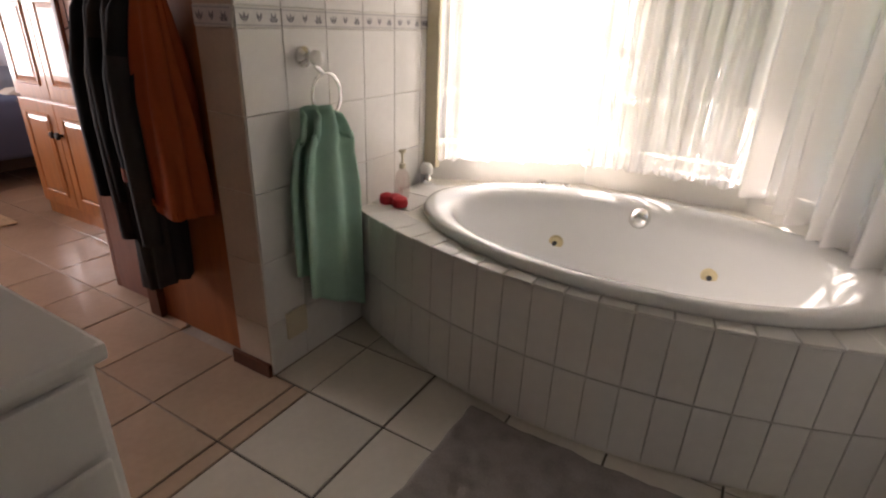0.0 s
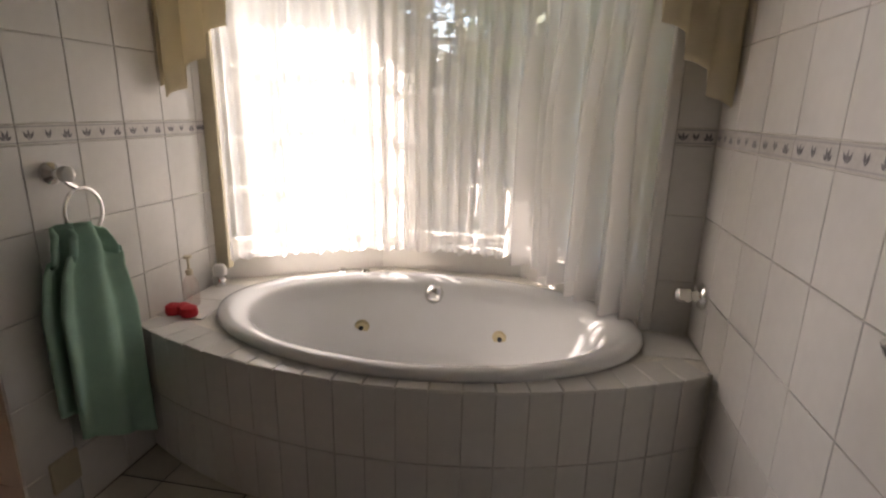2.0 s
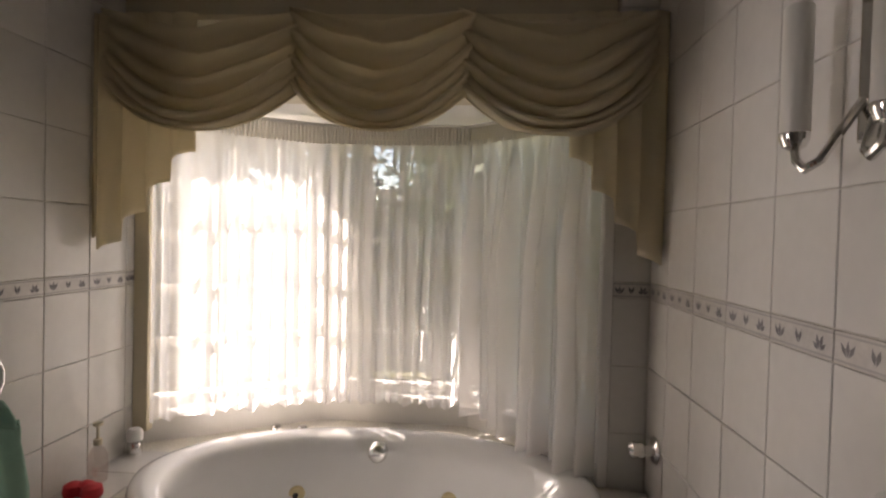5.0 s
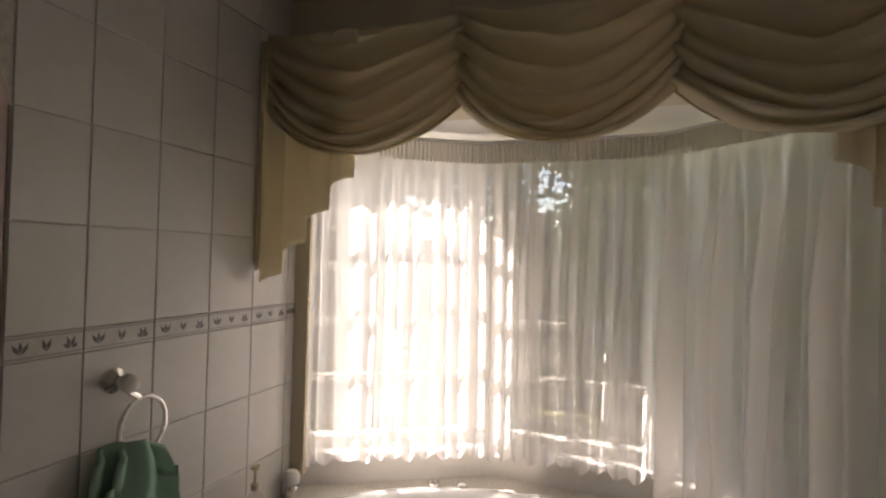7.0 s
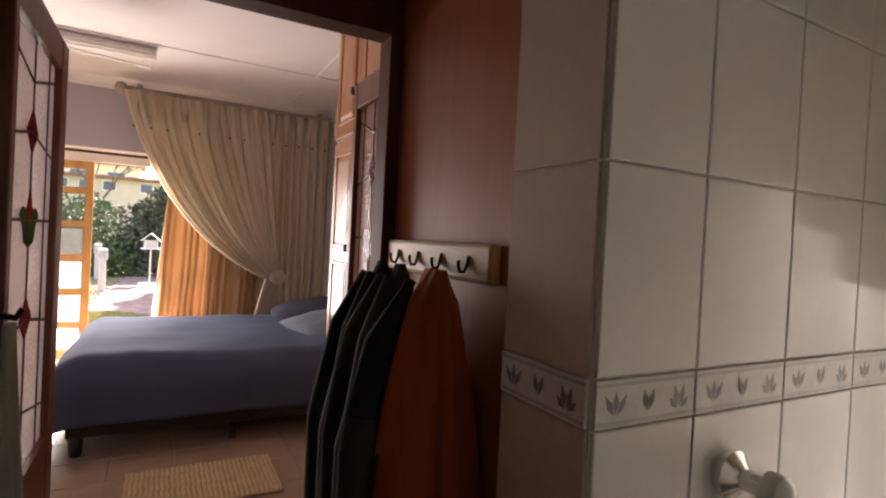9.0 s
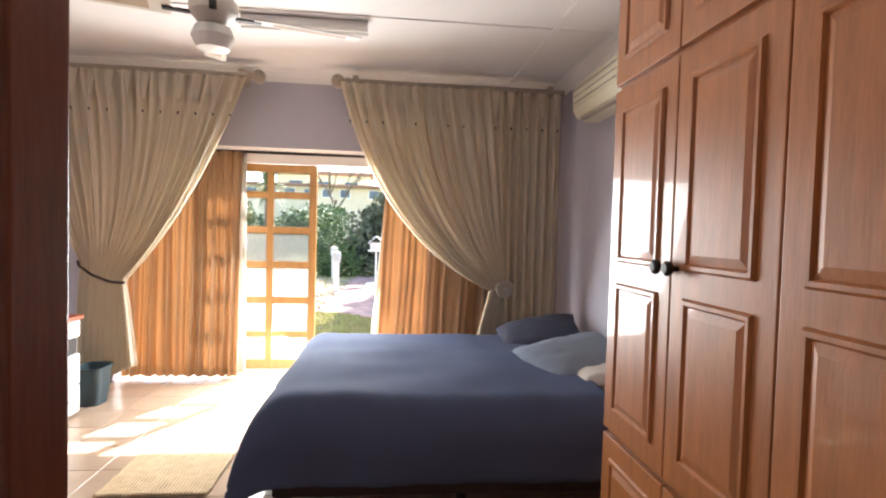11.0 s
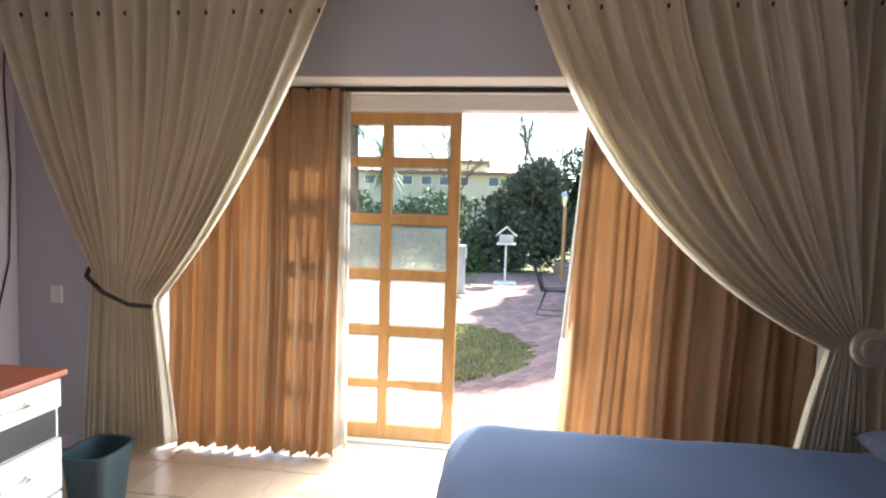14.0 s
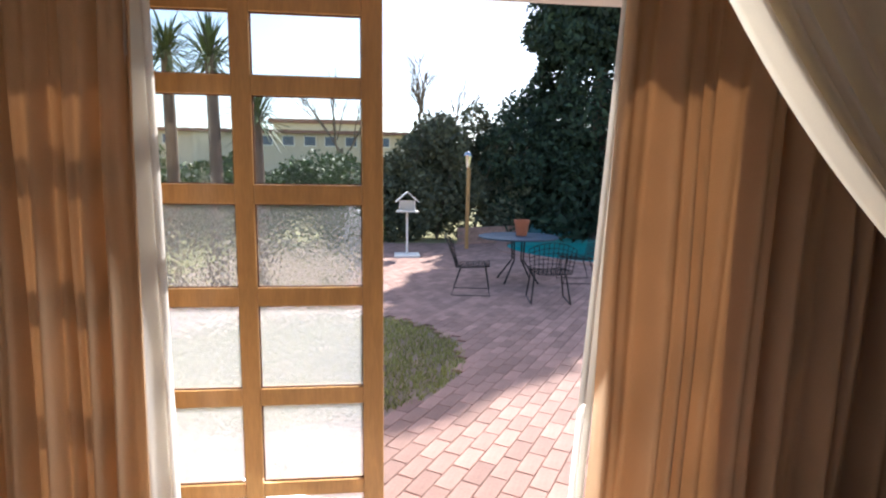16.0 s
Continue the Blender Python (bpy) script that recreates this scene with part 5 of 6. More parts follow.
def in_pool(x, y):
    return ((x + 16.85) / 2.6) ** 2 + ((y - 6.1) / 2.6) ** 2 < 1


def paved(x, y):
    return -18.0 < x < -6.9 and -2.6 < y < 9 and not in_lawn(x, y) and not in_pool(x, y)


bm = boxed(-14.2, -6.86, -2.6, 9.0, GZ - 0.05, GZ - 0.012)
box(bm, -18.0, -14.2, -2.6, 3.45, GZ - 0.05, GZ - 0.012)
box(bm, -18.0, -14.2, 8.75, 9.0, GZ - 0.05, GZ - 0.012)
paving = setting("pavement", bm, SAND, "red brick paving round the lawn and pool", "pavement")
lawn = tagged(new("lawn", bpy.data.meshes.new("lawn")), "patchy green lawn beside the brick paving", "lawn", kind="stuff")
rng = np.random.default_rng(4)


def quads(mesh, corners):
    """corners: n by 4 by 3 places, or n by 3 by 3."""
    n, k = corners.shape[:2]
    mesh.from_pydata(corners.reshape(-1, 3), [], np.arange(n * k).reshape(n, k))


def blades(n, sampler, height, width):
    xy = []
    while len(xy) < n:
        x, y = sampler()
        if in_lawn(x, y):
            xy.append((x, y))
    xy = np.array(xy)
    a = rng.uniform(0, 2 * np.pi, n)
    h = rng.uniform(0.5, 1.0, n) * height
    lean = rng.normal(0, 0.4, (n, 2)) * h[:, None]
    side = np.stack([np.cos(a), np.sin(a)], 1) * width
    base = np.full(n, GZ - 0.012)
    p0 = np.column_stack([xy - side, base])
    p1 = np.column_stack([xy + side, base])
    p2 = np.column_stack([xy + lean, base + h])
    return np.stack([p0, p1, p2], 1)


near = blades(16000, lambda: (rng.uniform(-11.1, -8.0), rng.uniform(-1.7, 1.5)), 0.06, 0.006)
far = blades(9000, lambda: (rng.uniform(-18, -11.2), rng.uniform(-6, 1.2)), 0.05, 0.012)
quads(lawn.data, np.concatenate([near, far]))
lawn.data.materials.append(GRASS)

# paving bricks in a running bond
brick_mesh = slab_piece("brick", 0.2145, 0.1045, 0.03, 0.004, [BRICK])
spots = []
SWING = radians(-33)
for i in range(-45, 46):
    for j in range(-90, 91):
        a, b = 0.218 * (i + 0.5 * (j % 2)), 0.108 * j
        x, y = -12.5 + a * math.cos(SWING) - b * math.sin(SWING), 3.0 + a * math.sin(SWING) + b * math.cos(SWING)
        if paved(x, y) and x < -7.0 and not (x > -8.0 and (y < -0.5 or y > 2.4)):
            spots.append((x, y, -33))
near_first = sorted(spots, key=lambda s: (s[0] + 8.2) ** 2 + (s[1] - 1.0) ** 2)
for x, y, t in near_first[:300]:
    b = new("brick", brick_mesh)
    b.parent = paving
    b.matrix_world = pose(x, y, GZ - 0.022 + 0.003 * wobble(x * 7, y * 7), 0.6 * wobble(x * 9, y), 0.6 * wobble(y * 9, x), t + 1.2 * wobble(x * 5, y * 5))
one = np.array([v.co for v in brick_mesh.vertices])
faces = [tuple(p.vertices) for p in brick_mesh.polygons]
verts, polys = [], []
for x, y, t in near_first[300:]:
    c, s = math.cos(radians(t)), math.sin(radians(t))
    turned = one @ np.array([[c, s, 0], [-s, c, 0], [0, 0, 1]]) + np.array([x, y, GZ - 0.022 + 0.003 * wobble(x * 7, y * 7)])
    polys += [tuple(k + len(verts) for k in f) for f in faces]
    verts += [tuple(v) for v in turned]
rest = bpy.data.meshes.new("brick_field")
rest.from_pydata(verts, [], polys)
rest.materials.append(BRICK_REST)
field = new("brick_field", rest)
field.parent = paving
field["kind"] = "stuff"


def foliage(points, size, droop=0.0):
    """Small leaves, each a bent quad, at the points."""
    n = len(points)
    a = rng.normal(0, 1, (n, 3))
    a[:, 2] -= droop
    a /= np.linalg.norm(a, axis=1)[:, None]
    b = np.cross(a, rng.normal(0, 1, (n, 3)))
    b /= np.linalg.norm(b, axis=1)[:, None]
    s = rng.uniform(0.5, 1.2, n)[:, None] * size
    a, b = a * s, b * s * 0.45
    return np.stack([points - a, points + b, points + a, points - b], 1)


def clump_cloud(n, centres, radii):
    """Points in many overlapping clumps, denser towards their skins."""
    k = rng.integers(0, len(centres), n)
    d = rng.normal(0, 1, (n, 3))
    d /= np.linalg.norm(d, axis=1)[:, None]
    r = rng.uniform(0.35, 1.0, n) ** 0.5
    return centres[k] + d * (radii[k] * r)[:, None]


def plant(name, label, category, n, centres, radii, size, mat, trunk=None, droop=0.0):
    p = thing(name, label, category)
    pts = clump_cloud(n, centres, radii)
    pts = pts[pts[:, 2] > GZ - 0.02]
    mesh = bpy.data.meshes.new("crown")
    quads(mesh, foliage(pts, size, droop))
    mesh.materials.append(mat)
    crown = new("crown", mesh)
    crown.parent = p
    bm = bmesh.new()
    for pts2, radius in trunk or []:
        tube(bm, pts2, radius, 7)
    if trunk:
        part("trunk", bm, BARK, p, smooth=True)
    return p


def spread(n, lo, hi):
    return np.column_stack([rng.uniform(a, b, n) for a, b in zip(lo, hi)])


# clipped hedge, loose shrubs, tall conifers
c = np.concatenate([spread(90, (-19.6, -9, 0.2), (-18.3, 0.4, 1.75)), spread(40, (-18.6, -9, 0.0), (-18.0, 0.4, 0.8))])
plant("hedge", "dense green garden hedge behind the lawn", "hedge", 30000, c, rng.uniform(0.3, 0.55, len(c)), 0.07, LEAF, [([(-19, y, GZ), (-19, y + 0.1, 1.2)], [0.06, 0.03]) for y in (-8, -6, -4, -2, 0)])
c = spread(95, (-20.0, 0.3, 0.3), (-18.5, 4.6, 3.2))
c[:, 2] *= 0.75 + 0.25 * np.sin((c[:, 1] - 1.3) * 1.15)
plant("shrub", "grey-green loose shrub with arching twigs", "shrub", 38000, c, rng.uniform(0.3, 0.6, len(c)), 0.085, LEAF_GREY, [([(-19.2, y, GZ), (-19.0, y + 0.2, 1.2), (-18.5, y + 0.5, 2.4)], [0.05, 0.03, 0.012]) for y in (1, 2, 3, 3.8)])
for (x, y, h, r), label in (((-20.2, 6.9, 12.0, 2.6), "tall dark conifer shading the pool terrace"), ((-18.6, 9.6, 11.5, 2.6), "tall dark conifer beside the pool")):
    t = rng.uniform(0, 1, 260)
    ang = rng.uniform(0, 2 * np.pi, 260)
    rad = r * (1 - t ** 3) * rng.uniform(0.35, 0.95, 260) ** 0.6
    c = np.column_stack([x + rad * np.cos(ang), y + rad * np.sin(ang), 0.3 + t * (h - 0.6)])
    plant("conifer", label, "tree", 85000, c, rng.uniform(0.45, 0.8, 260) * (1.1 - 0.5 * t), 0.12, NEEDLE, [([(x, y, GZ), (x, y, h * 0.5), (x + 0.1, y, h * 0.92)], [0.28, 0.18, 0.03])], droop=0.6)
c = spread(60, (-20.3, 3.4, 0.3), (-18.3, 6.4, 2.9))
plant("shrub", "dark evergreen shrubs beside the conifers", "shrub", 26000, c, rng.uniform(0.3, 0.65, 60), 0.09, NEEDLE)
c = spread(60, (-27, -14, 0.2), (-24, 3, 2.2))
plant("shrub", "sunlit shrubs along the far boundary", "shrub", 14000, c, rng.uniform(0.4, 0.8, 60), 0.13, LEAF)


def bare_tree(x, y, h, label):
    t = thing("bare_tree", label, "tree")
    bm = bmesh.new()
    rnd = random.Random(int(h * 10))

    def grow(p, way, length, r, level):
        q = p + way * length
        mid = p + way * length * 0.5 + Vector((rnd.uniform(-1, 1), rnd.uniform(-1, 1), 0)) * length * 0.05
        tube(bm, [p, mid, q], [r, r * 0.8, r * 0.6], 5)
        if level:
            for k in range(3 if level > 2 else 4):
                w = (way + Vector((rnd.uniform(-0.7, 0.7), rnd.uniform(-0.7, 0.7), rnd.uniform(-0.1, 0.5)))).normalized()
                grow(p + way * length * rnd.uniform(0.55, 1.0), w, length * rnd.uniform(0.55, 0.75), r * 0.55, level - 1)

    grow(Vector((x, y, GZ)), Vector((0.02, 0, 1)), h * 0.38, 0.11, 4)
    part("branch", bm, BARK, t)


bare_tree(-24.0, 2.2, 6.8, "leafless winter tree behind the shrubs")
bare_tree(-30.0, -1.5, 8.0, "leafless winter tree beyond the house")


def palm(x, y, h, label):
    p = thing("palm", label, "palm", at=(x, y, GZ))
    part("trunk", tubed([(0, 0, 0), (0.04, 0.03, h * 0.5), (0, 0, h)], [0.1, 0.075, 0.065], 10), BARK, p, smooth=True)
    bm = bmesh.new()
    rnd = random.Random(int(h * 100))
    for k in range(170):
        a, e = rnd.uniform(0, 2 * math.pi), rnd.uniform(-0.6, 1.4)
        n = rnd.uniform(0.4, 0.68)
        way = Vector((math.cos(a) * math.cos(e), math.sin(a) * math.cos(e), math.sin(e)))
        side = Vector((-math.sin(a), math.cos(a), 0)) * 0.014
        o = Vector((0, 0, h + rnd.uniform(-0.15, 0.1)))
        b, c = o + way * n * 0.55, o + way * n - Vector((0, 0, 0.16 * n))
        v = [bm.verts.new(q) for q in (o - side * 0.6, o + side * 0.6, b + side, c, b - side)]
        bm.faces.new(v)
    part("crown", bm, LEAF, p)


palm(-11.7, -1.4, 3.0, "spiky cordyline palm on the lawn")
palm(-11.95, -0.95, 2.35, "shorter spiky cordyline palm on the lawn")
palm(-12.2, -2.1, 3.15, "tall spiky cordyline palm on the lawn")

# neighbour's house
house = thing("neighbour_house", "long low cream house with a brown sheet roof", "house", at=(-33, -3, 0))
part("wall", boxed(-3, 0, -12, 5.5, GZ - 0.1, 3.85), FACADE, house)
bm = bmesh.new()
for k in range(60):
    y = -12.4 + 0.305 * k
    box(bm, -3.3, 0.35, y, y + 0.3, 3.85, 4.0 + 0.02 * (k % 2))
part("roof", bm, ROOF, house)
for y in (-9, -7.4, -3.7, -2.6, -1.5, -0.4, 0.65, 1.7, 3.4, 4.6):
    w = part("window", boxed(0.0, 0.05, y - 0.32, y + 0.32, 3.2, 3.75), WHITE, house)
    part("pane", boxed(0.05, 0.06, y - 0.27, y + 0.27, 3.26, 3.7), DARK_OPENING, w)
far_house = thing("far_house", "pale two-storey house far behind the garden", "house", at=(-60, -6, 0))
part("wall", boxed(-4, 0, -5, 5, GZ - 0.1, 7.2), FACADE, far_house)
part("roof", boxed(-4.4, 0.4, -5.4, 5.4, 7.2, 7.6), ROOF, far_house)
for y in (-3, 0, 3):
    part("window", boxed(0, 0.06, y - 0.7, y + 0.7, 5.2, 6.5), DARK_OPENING, far_house)
wall_g = thing("garden_wall", "pale plastered garden wall with a gate", "wall")
part("wall", boxed(-17.6, -17.4, -12, -5.0, GZ - 0.1, 1.9), CONCRETE, wall_g)

# birdhouse, bollards, lamp
bird = thing("bird_feeder", "white wooden bird feeder house on a thin post", "bird feeder", at=(-15.7, 1.08, GZ))
part("foot", boxed(-0.26, 0.26, -0.26, 0.26, 0, 0.05, 0.015), WHITE, bird)
part("post", tubed([(0, 0, 0.05), (0, 0, 0.92)], 0.022, 10), WHITE, bird)
part("tray", boxed(-0.2, 0.2, -0.22, 0.22, 0.92, 0.95, 0.004), WHITE, bird)
for y in (-0.16, 0.14):
    part("side", boxed(-0.14, 0.14, y, y + 0.02, 0.95, 1.15), WHITE, bird)
part("back", boxed(-0.15, -0.13, -0.14, 0.14, 0.95, 1.15), WHITE, bird)
for s in (-1, 1):
    part("roof_board", boxed(-0.2, 0.2, 0, 0.3, 0, 0.02, 0.003, m=pose(0, 0, 1.32, 42 * -s) @ Matrix.Diagonal((1, s, 1, 1))), WHITE, bird)
bol = thing("bollard", "pale concrete garden bollard light with louvres", "bollard", "bollards", at=(-13.9, 0.2, GZ))
part("post", lathed([(0, 0), (0.075, 0), (0.07, 0.72), (0, 0.72)], 16), CONCRETE, bol, smooth=True)
for k in range(4):
    part("louvre", lathed([(0.06, 0.72 + 0.05 * k), (0.1, 0.725 + 0.05 * k), (0.09, 0.76 + 0.05 * k), (0.06, 0.768 + 0.05 * k)], 16), CONCRETE, bol)
part("cap", lathed([(0.1, 0.92), (0.1, 0.95), (0.04, 0.98), (0, 0.98)], 16), CONCRETE, bol)
copy_thing(bol, pose(-17.2, -0.2, GZ, 0, 6))
post = thing("garden_lamp", "wooden garden lamp post with a glass lantern", "lamp post", at=(-16.9, 2.5, GZ))
part("post", tubed([(0, 0, 0), (0.01, 0.02, 1.85)], 0.045, 10), PINE, post, smooth=True)
part("lantern", lathed([(0.03, 1.85), (0.05, 1.88), (0.09, 2.12), (0.1, 2.14), (0.05, 2.22), (0, 2.24)], 8), CHROME, post, "pale metal and glass lantern")

# low brick wall, pool
low = thing("planter_wall", "low red brick planter wall by the pool", "garden wall")
brick_low = slab_piece("brick", 0.215, 0.11, 0.075, 0.004, [BRICK])
WALL_A, WALL_B = Vector((-17.75, 2.5)), Vector((-18.55, 4.1))
way = (WALL_B - WALL_A).normalized()
turn = math.degrees(math.atan2(way.y, way.x))
for j in range(5):
    for k in range(8):
        spot = WALL_A + way * (0.225 * k + (0.11 if j % 2 else 0.0))
        b = new("brick", brick_low)
        b.parent = low
        b.matrix_world = pose(spot.x, spot.y, GZ + 0.085 * j, 0, 0, turn + 1.5 * wobble(k, j))
part("core", boxed(-0.1, 1.75, -0.045, 0.045, 0, 0.4, m=pose(WALL_A.x, WALL_A.y, GZ, 0, 0, turn)), SAND, low)
pool = thing("swimming_pool", "round turquoise swimming pool with mosaic rim", "pool", at=(-16.85, 6.1, GZ))
part("basin", lathed([(2.6, -0.01), (2.58, -0.5), (2.4, -1.3), (0, -1.4)], 48), POOL, pool, smooth=True)
wat = part("water", lathed([(0, -0.16), (2.59, -0.16)], 48), WATER, pool, "clear turquoise water")
wat.visible_shadow = False
bm = bmesh.new()
for r0, r1 in ((2.6, 2.85),):
    sheet(bm, lambda u, v: Vector(((2.6 if v < 0.7 else 2.85) * math.cos(lerp(1.7, 3.75, u)), (2.6 if v < 0.7 else 2.85) * math.sin(lerp(1.7, 3.75, u)), (-0.17, 0.42, 0.42, -0.02)[round(v * 3)])), 40, 3)
part("mosaic_wall", bm, MOSAIC, pool, "blue mosaic raised back wall")
part("coping", lathed([(2.6, 0.0), (2.6, 0.03), (2.9, 0.03), (2.9, 0.0)], 64), BRICK, pool, "brick coping")


# iron table and chairs
def iron_chair(label, at, turn):
    ch = thing("garden_chair", label, "chair", group="chairs round the table", at=at, turn=turn)

    def mesh_at(u, v):
        a = 2 * u - 1
        if v < 0.5:
            t = v / 0.5
            return Vector((lerp(0.26, -0.2, t), a * 0.26, 0.42 - 0.04 * (1 - a * a) - 0.03 * t))
        t = (v - 0.5) / 0.5
        return Vector((-0.2 - 0.18 * t + 0.1 * a * a * t, a * lerp(0.26, 0.3, t), 0.39 + 0.42 * t - 0.1 * a * a * t))

    bm = bmesh.new()
    for k in range(11):
        tube(bm, [mesh_at(k / 10, j / 12) for j in range(13)], 0.005, 4)
    for j in range(13):
        tube(bm, [mesh_at(k / 8, j / 12) for k in range(9)], 0.005, 4)
    part("seat_shell", bm, IRON, ch, "woven wire seat and back")
    for s in (-1, 1):
        part("leg", tubed([(0.2, s * 0.2, 0.39), (0.26, s * 0.25, 0.01), (-0.26, s * 0.25, 0.01), (-0.14, s * 0.2, 0.37)], 0.01, 6), IRON, ch)
    return ch


TC = (-12.9, 2.72)
iron_chair("dark wire garden chair on the brick paving", (-12.1, 1.86, GZ), 80)
iron_chair("dark wire garden chair turned away from the house", (-11.55, 2.8, GZ), 172)
iron_chair("dark wire garden chair beyond the table", (-12.85, 3.66, GZ), -95)
table = thing("garden_table", "round iron garden table with a blue mosaic top", "table", at=(*TC, GZ))
part("top", lathed([(0, 0.69), (0.6, 0.69), (0.62, 0.7), (0.62, 0.715), (0.6, 0.722), (0, 0.722)], 36), BLUE_TOP, table, smooth=True)
for k in range(4):
    a = math.pi / 4 + k * math.pi / 2
    part("leg", tubed([(0.12 * math.cos(a), 0.12 * math.sin(a), 0.69), (0.1 * math.cos(a), 0.1 * math.sin(a), 0.35), (0.38 * math.cos(a), 0.38 * math.sin(a), 0.0)], 0.014, 6), IRON, table)
pot = thing("flower_pot", "terracotta pot on the garden table", "pot", at=(TC[0], TC[1] + 0.05, GZ + 0.722))
part("pot", lathed([(0, 0), (0.08, 0), (0.11, 0.2), (0.12, 0.2), (0.12, 0.25), (0.1, 0.25), (0.09, 0.21), (0, 0.2)], 20), TERRACOTTA, pot, smooth=True)

# shade tree outside the bay window
c = np.concatenate([spread(26, (0.2, 5.2, 2.6), (3.0, 6.4, 4.6)), spread(36, (0.5, 4.9, 1.0), (3.4, 6.2, 3.0))])
plant("tree", "leafy tree outside the bay window", "tree", 26000, c, rng.uniform(0.35, 0.6, 62), 0.09, LEAF, [([(1.9, 5.4, GZ), (1.8, 5.4, 1.6), (1.4, 5.3, 3.2)], [0.14, 0.1, 0.05]), ([(1.8, 5.4, 1.6), (2.5, 5.5, 3.4)], [0.07, 0.03])])
# backdrop hedge, its backlit shade painted in with LEAF_SHADE
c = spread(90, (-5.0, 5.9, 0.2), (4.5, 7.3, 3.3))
plant("hedge", "tall hedge outside the bay window, shade put into its leaf colour", "hedge", 30000, c, rng.uniform(0.4, 0.7, 90), 0.1, LEAF_SHADE, [([(x, 6.8, GZ), (x, 6.8, 1.6)], [0.06, 0.03]) for x in (-4, -2, 0, 2, 4)])
fence = thing("boundary_wall", "buff plastered boundary wall outside the bay", "wall")
part("wall", boxed(-6.8, 5.0, 7.6, 7.8, GZ - 0.1, 1.7), OUTSIDE_WALL, fence)


# ---- pieces of walls and floors ----
def wall_tiles(parent, rows, columns, make, mesh_of):
    for z0, z1 in rows:
        for c0, c1 in columns:
            mesh = mesh_of(c1 - c0 - 0.003, z1 - z0 - 0.003)
            if mesh is None:
                continue
            ob = new("tile", mesh)
            ob.parent = parent
            ob.matrix_world = make((c0 + c1) / 2, (z0 + z1) / 2)


cache = {}


def tile_mesh(w, h):
    key = (round(w, 3), round(h, 3))
    if key not in cache:
        cache[key] = slab_piece("tile", w, h, 0.006, 0.0015, [TILE])
    return cache[key]


def border_mesh(w, h):
    key = (round(w, 3), round(h, 3), 1)
    if key in cache:
        return cache[key]
    mesh = slab_piece("border_tile", w, h, 0.006, 0.001, [BORDER, MOTIF, LINE])
    bm = bmesh.new()
    bm.from_mesh(mesh)
    z = 0.0068

    def flat(pts, slot):
        bm.faces.new([bm.verts.new((x, y, z)) for x, y in pts]).material_index = slot

    for s in (-1, 1):
        flat([(-w / 2, s * (h / 2 - 0.006) - 0.0022), (w / 2, s * (h / 2 - 0.006) - 0.0022), (w / 2, s * (h / 2 - 0.006) + 0.0022), (-w / 2, s * (h / 2 - 0.006) + 0.0022)], 2)
    for k, fan_of in ((-0.32, 3), (0, 2), (0.32, 4)):
        for j in range(fan_of):
            a = (j - (fan_of - 1) / 2) * 0.55
            n = 0.034 if fan_of < 4 or 0 < j < 3 else 0.024
            o = Vector((k * w, -0.018))
            way, side = Vector((math.sin(a), math.cos(a))), Vector((math.cos(a), -math.sin(a)))
            flat([o + way * 0.004, o + way * n * 0.55 + side * 0.005, o + way * n, o + way * n * 0.55 - side * 0.005], 1)
    bm.to_mesh(mesh)
    bm.free()
    cache[key] = mesh
    return mesh


LEVELS = [0.0, 0.21, 0.46, 0.71, 0.96, 1.21]
ROWS_LOW = list(zip(LEVELS, LEVELS[1:]))
ROWS_HIGH = [(1.27 + 0.25 * k, min(1.27 + 0.25 * (k + 1), 2.495)) for k in range(5)]
BORDER_ROW = [(1.21, 1.27)]
on_left = lambda c, z: Matrix.Translation((-0.706, c, z)) @ Matrix(((0, 0, 1, 0), (1, 0, 0, 0), (0, 1, 0, 0), (0, 0, 0, 1)))
on_right = lambda c, z: Matrix.Translation((1.353, c, z)) @ Matrix(((0, 0, -1, 0), (-1, 0, 0, 0), (0, 1, 0, 0), (0, 0, 0, 1)))
on_front = lambda c, z: Matrix.Translation((c, 2.739, z)) @ Matrix(((1, 0, 0, 0), (0, 0, -1, 0), (0, 1, 0, 0), (0, 0, 0, 1)))
on_jamb = lambda c, z: Matrix.Translation((c, ARCH1, z)) @ Matrix(((1, 0, 0, 0), (0, 0, -1, 0), (0, 1, 0, 0), (0, 0, 0, 1)))
left_cols = [(1.825, 2.0), (2.0, 2.2), (2.2, 2.4), (2.4, 2.6), (2.6, 2.8), (2.8, 2.86)]
right_cols = [(1.952 + 0.2 * k, min(1.952 + 0.2 * (k + 1), 2.73)) for k in range(-9, 4)]
for parent, cols_, place_, up in ((wall_arch, left_cols, on_left, 0), (wall_right_bath, right_cols, on_right, 0.02), (wall_return, [(1.213, 1.347)], on_front, 0.02)):
    lifted = [(max(0, a + up) if a else 0, min(b + up, 2.495)) for a, b in ROWS_LOW + ROWS_HIGH]
    wall_tiles(parent, lifted, cols_, place_, tile_mesh)
    wall_tiles(parent, [(a + up, b + up) for a, b in BORDER_ROW], cols_, place_, border_mesh)
wall_tiles(wall_arch, [(2.02, 2.27), (2.27, 2.495)], [(1.0 + 0.2 * k, 1.2 + 0.2 * k) for k in range(4)], on_left, tile_mesh)
wall_tiles(wall_arch, ROWS_LOW + ROWS_HIGH, [(-0.4 + 0.2 * k, -0.2 + 0.2 * k) for k in range(7) if -0.2 + 0.2 * k < 0.97], on_left, tile_mesh)
jamb_cache = {}


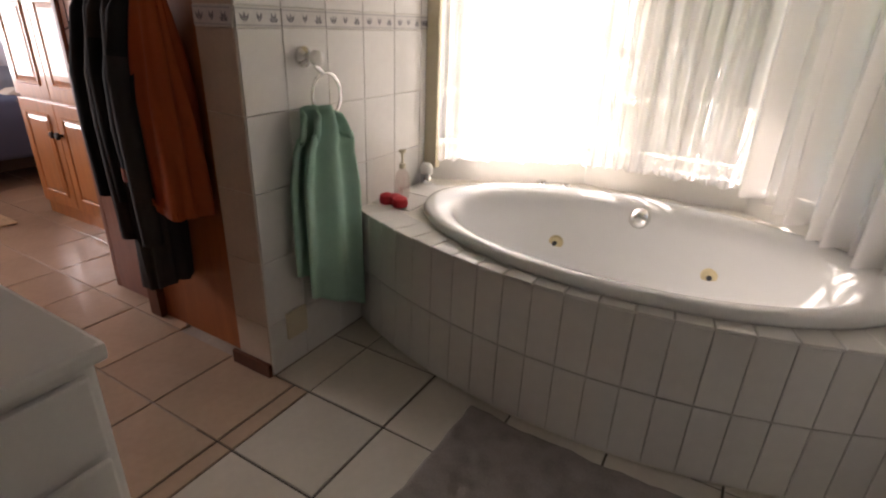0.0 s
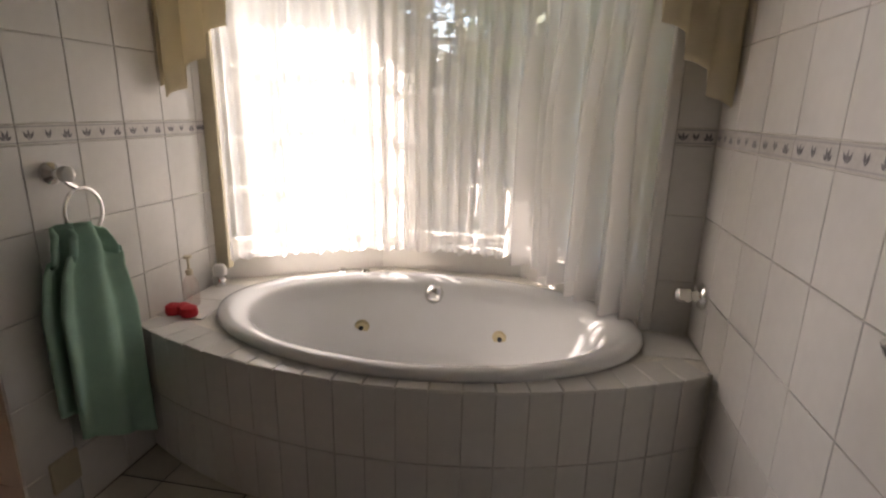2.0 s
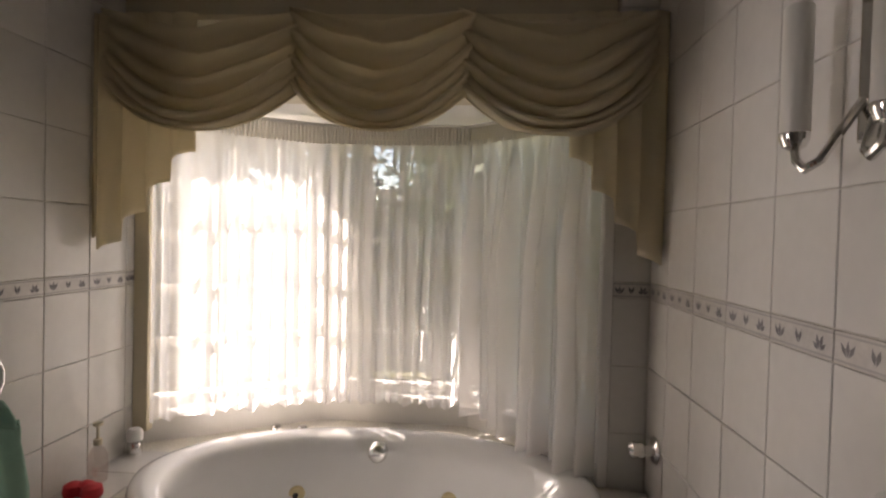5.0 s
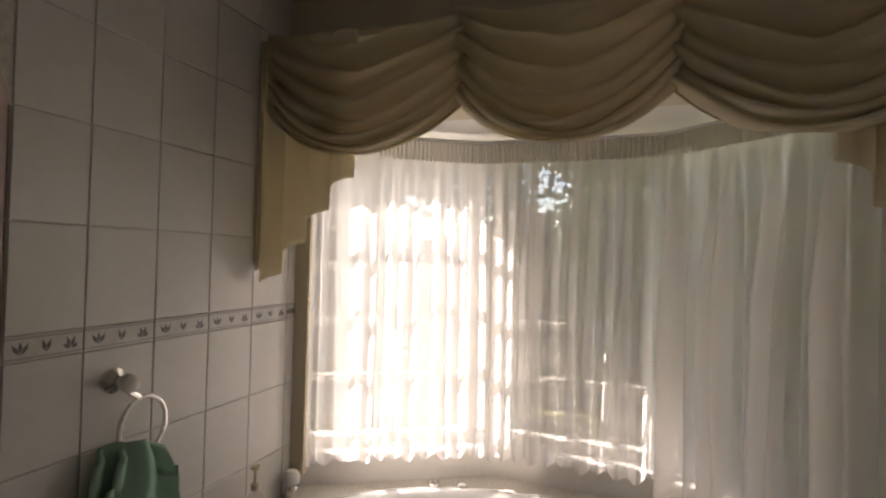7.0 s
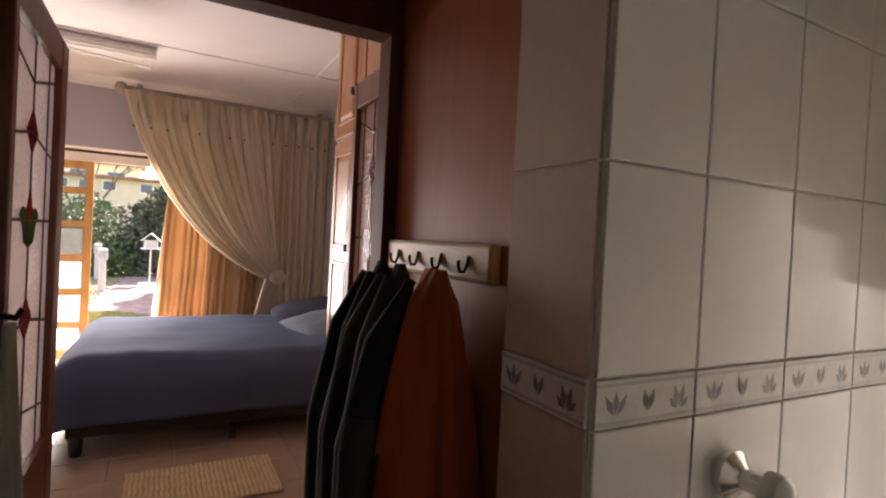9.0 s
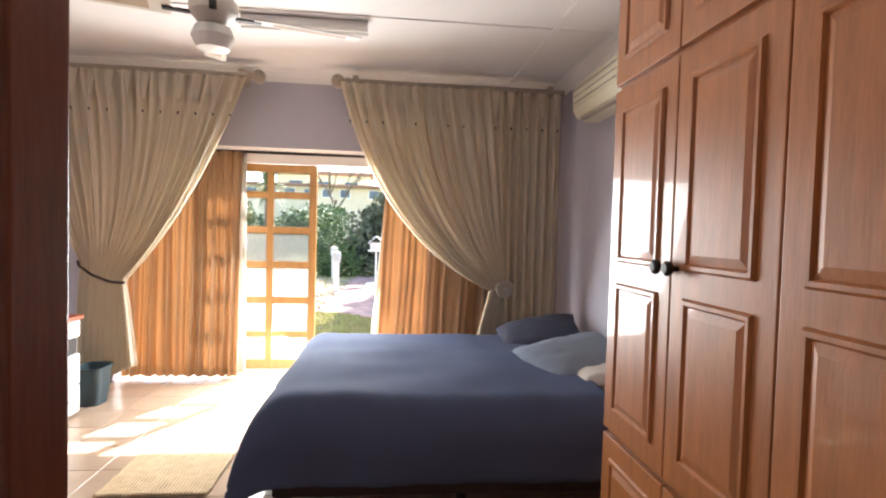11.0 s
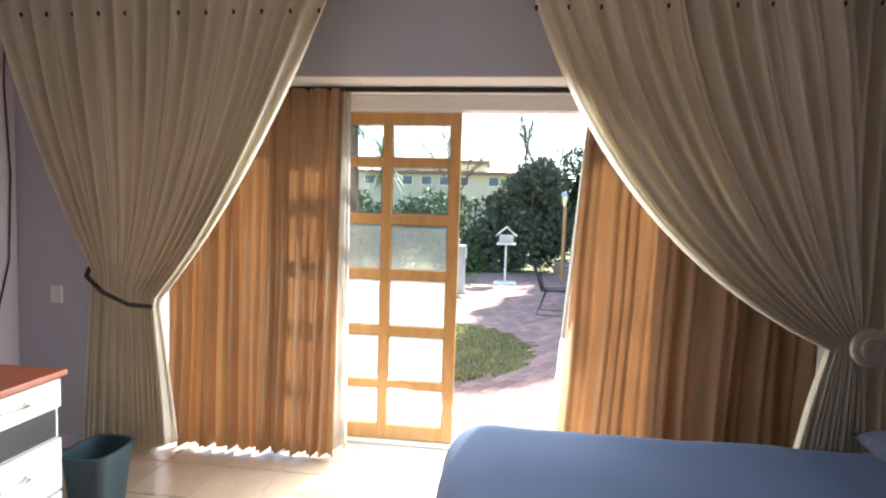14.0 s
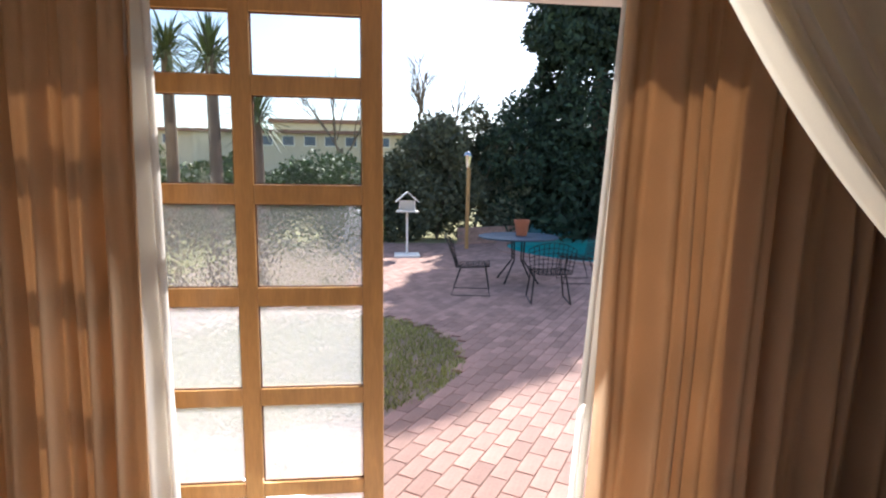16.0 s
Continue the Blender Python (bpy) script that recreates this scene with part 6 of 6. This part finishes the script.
def jamb_mesh(w, h):
    key = (round(w, 3), round(h, 3))
    if key not in jamb_cache:
        jamb_cache[key] = slab_piece("tile", w, h, 0.004, 0.001, [JAMB])
    return jamb_cache[key]


wall_tiles(wall_arch, ROWS_LOW + [(1.27, 1.52), (1.52, 1.77)], [(-0.878, -0.708)], on_jamb, jamb_mesh)
wall_tiles(wall_arch, BORDER_ROW, [(-0.878, -0.708)], on_jamb, border_mesh)

# narrow tiles of the bath apron and its edge
apron_piece = slab_piece("tile", 0.0985, 0.252, 0.006, 0.0015, [TILE])
edge_piece = slab_piece("edge_tile", 0.097, 0.135, 0.008, 0.003, [TILE])
sweep = math.asin(1.06 / APRON[2])
count = 22
for k in range(count):
    a = lerp(-sweep, sweep, (k + 0.5) / count)
    x, y = APRON[0] + APRON[2] * math.sin(a), APRON[1] - APRON[2] * math.cos(a)
    if not -0.68 < x < 1.32:
        continue
    for z in (0.137, 0.393):
        ob = new("tile", apron_piece)
        ob.parent = bath
        ob.matrix_world = Matrix.Translation((x, y, z)) @ Matrix.Rotation(a, 4, "Z") @ pose(0, 0, 0, 90) @ Matrix.Translation((0, 0, -0.008))
    ob = new("edge_tile", edge_piece)
    ob.parent = bath
    ob.matrix_world = Matrix.Translation((x, y, DECK - 0.006)) @ Matrix.Rotation(a, 4, "Z") @ Matrix.Translation((0, 0.062, 0))
corner_piece = slab_piece("deck_tile", 0.196, 0.196, 0.006, 0.002, [TILE])
for x, y in ((-0.6, 2.53), (-0.6, 2.73), (1.245, 2.6)):
    ob = new("deck_tile", corner_piece)
    ob.parent = bath
    ob.matrix_world = Matrix.Translation((x, y, DECK - 0.007))

# floor tiles
bath_piece = slab_piece("tile", 0.327, 0.327, 0.006, 0.002, [BATH_FLOOR])
narrow_piece = slab_piece("tile", 0.164, 0.327, 0.006, 0.002, [BATH_FLOOR])
for i in range(-1, 6):
    for j in range(-1, 9):
        x, y = -0.362 + 0.3345 * i, 1.993 - 0.3355 * j
        if i < 0 and j > 0:
            continue
        ob = new("tile", narrow_piece if i < 0 else bath_piece)
        ob.parent = floor_bath
        ob.matrix_world = pose(x if i >= 0 else -0.614, y, -0.0055 + 0.0006 * wobble(x * 7, y * 5))
room_piece = slab_piece("tile", 0.329, 0.329, 0.006, 0.002, [ROOM_FLOOR])
strip_piece = slab_piece("tile", 0.062, 0.329, 0.006, 0.002, [ROOM_FLOOR])
for i in range(-1, 19):
    for j in range(15):
        x, y = -0.768 - 0.3345 * i, 3.0 - 0.3355 * j
        if i < 0:
            x = -0.564
        if x < -6.75 or y < -1.9 or (x > -1.42 and not 1.0 < y < 1.83):
            continue
        ob = new("tile", strip_piece if i < 0 else room_piece)
        ob.parent = floor_room
        ob.matrix_world = pose(x, y, -0.0055 + 0.0006 * wobble(x * 7, y * 5))
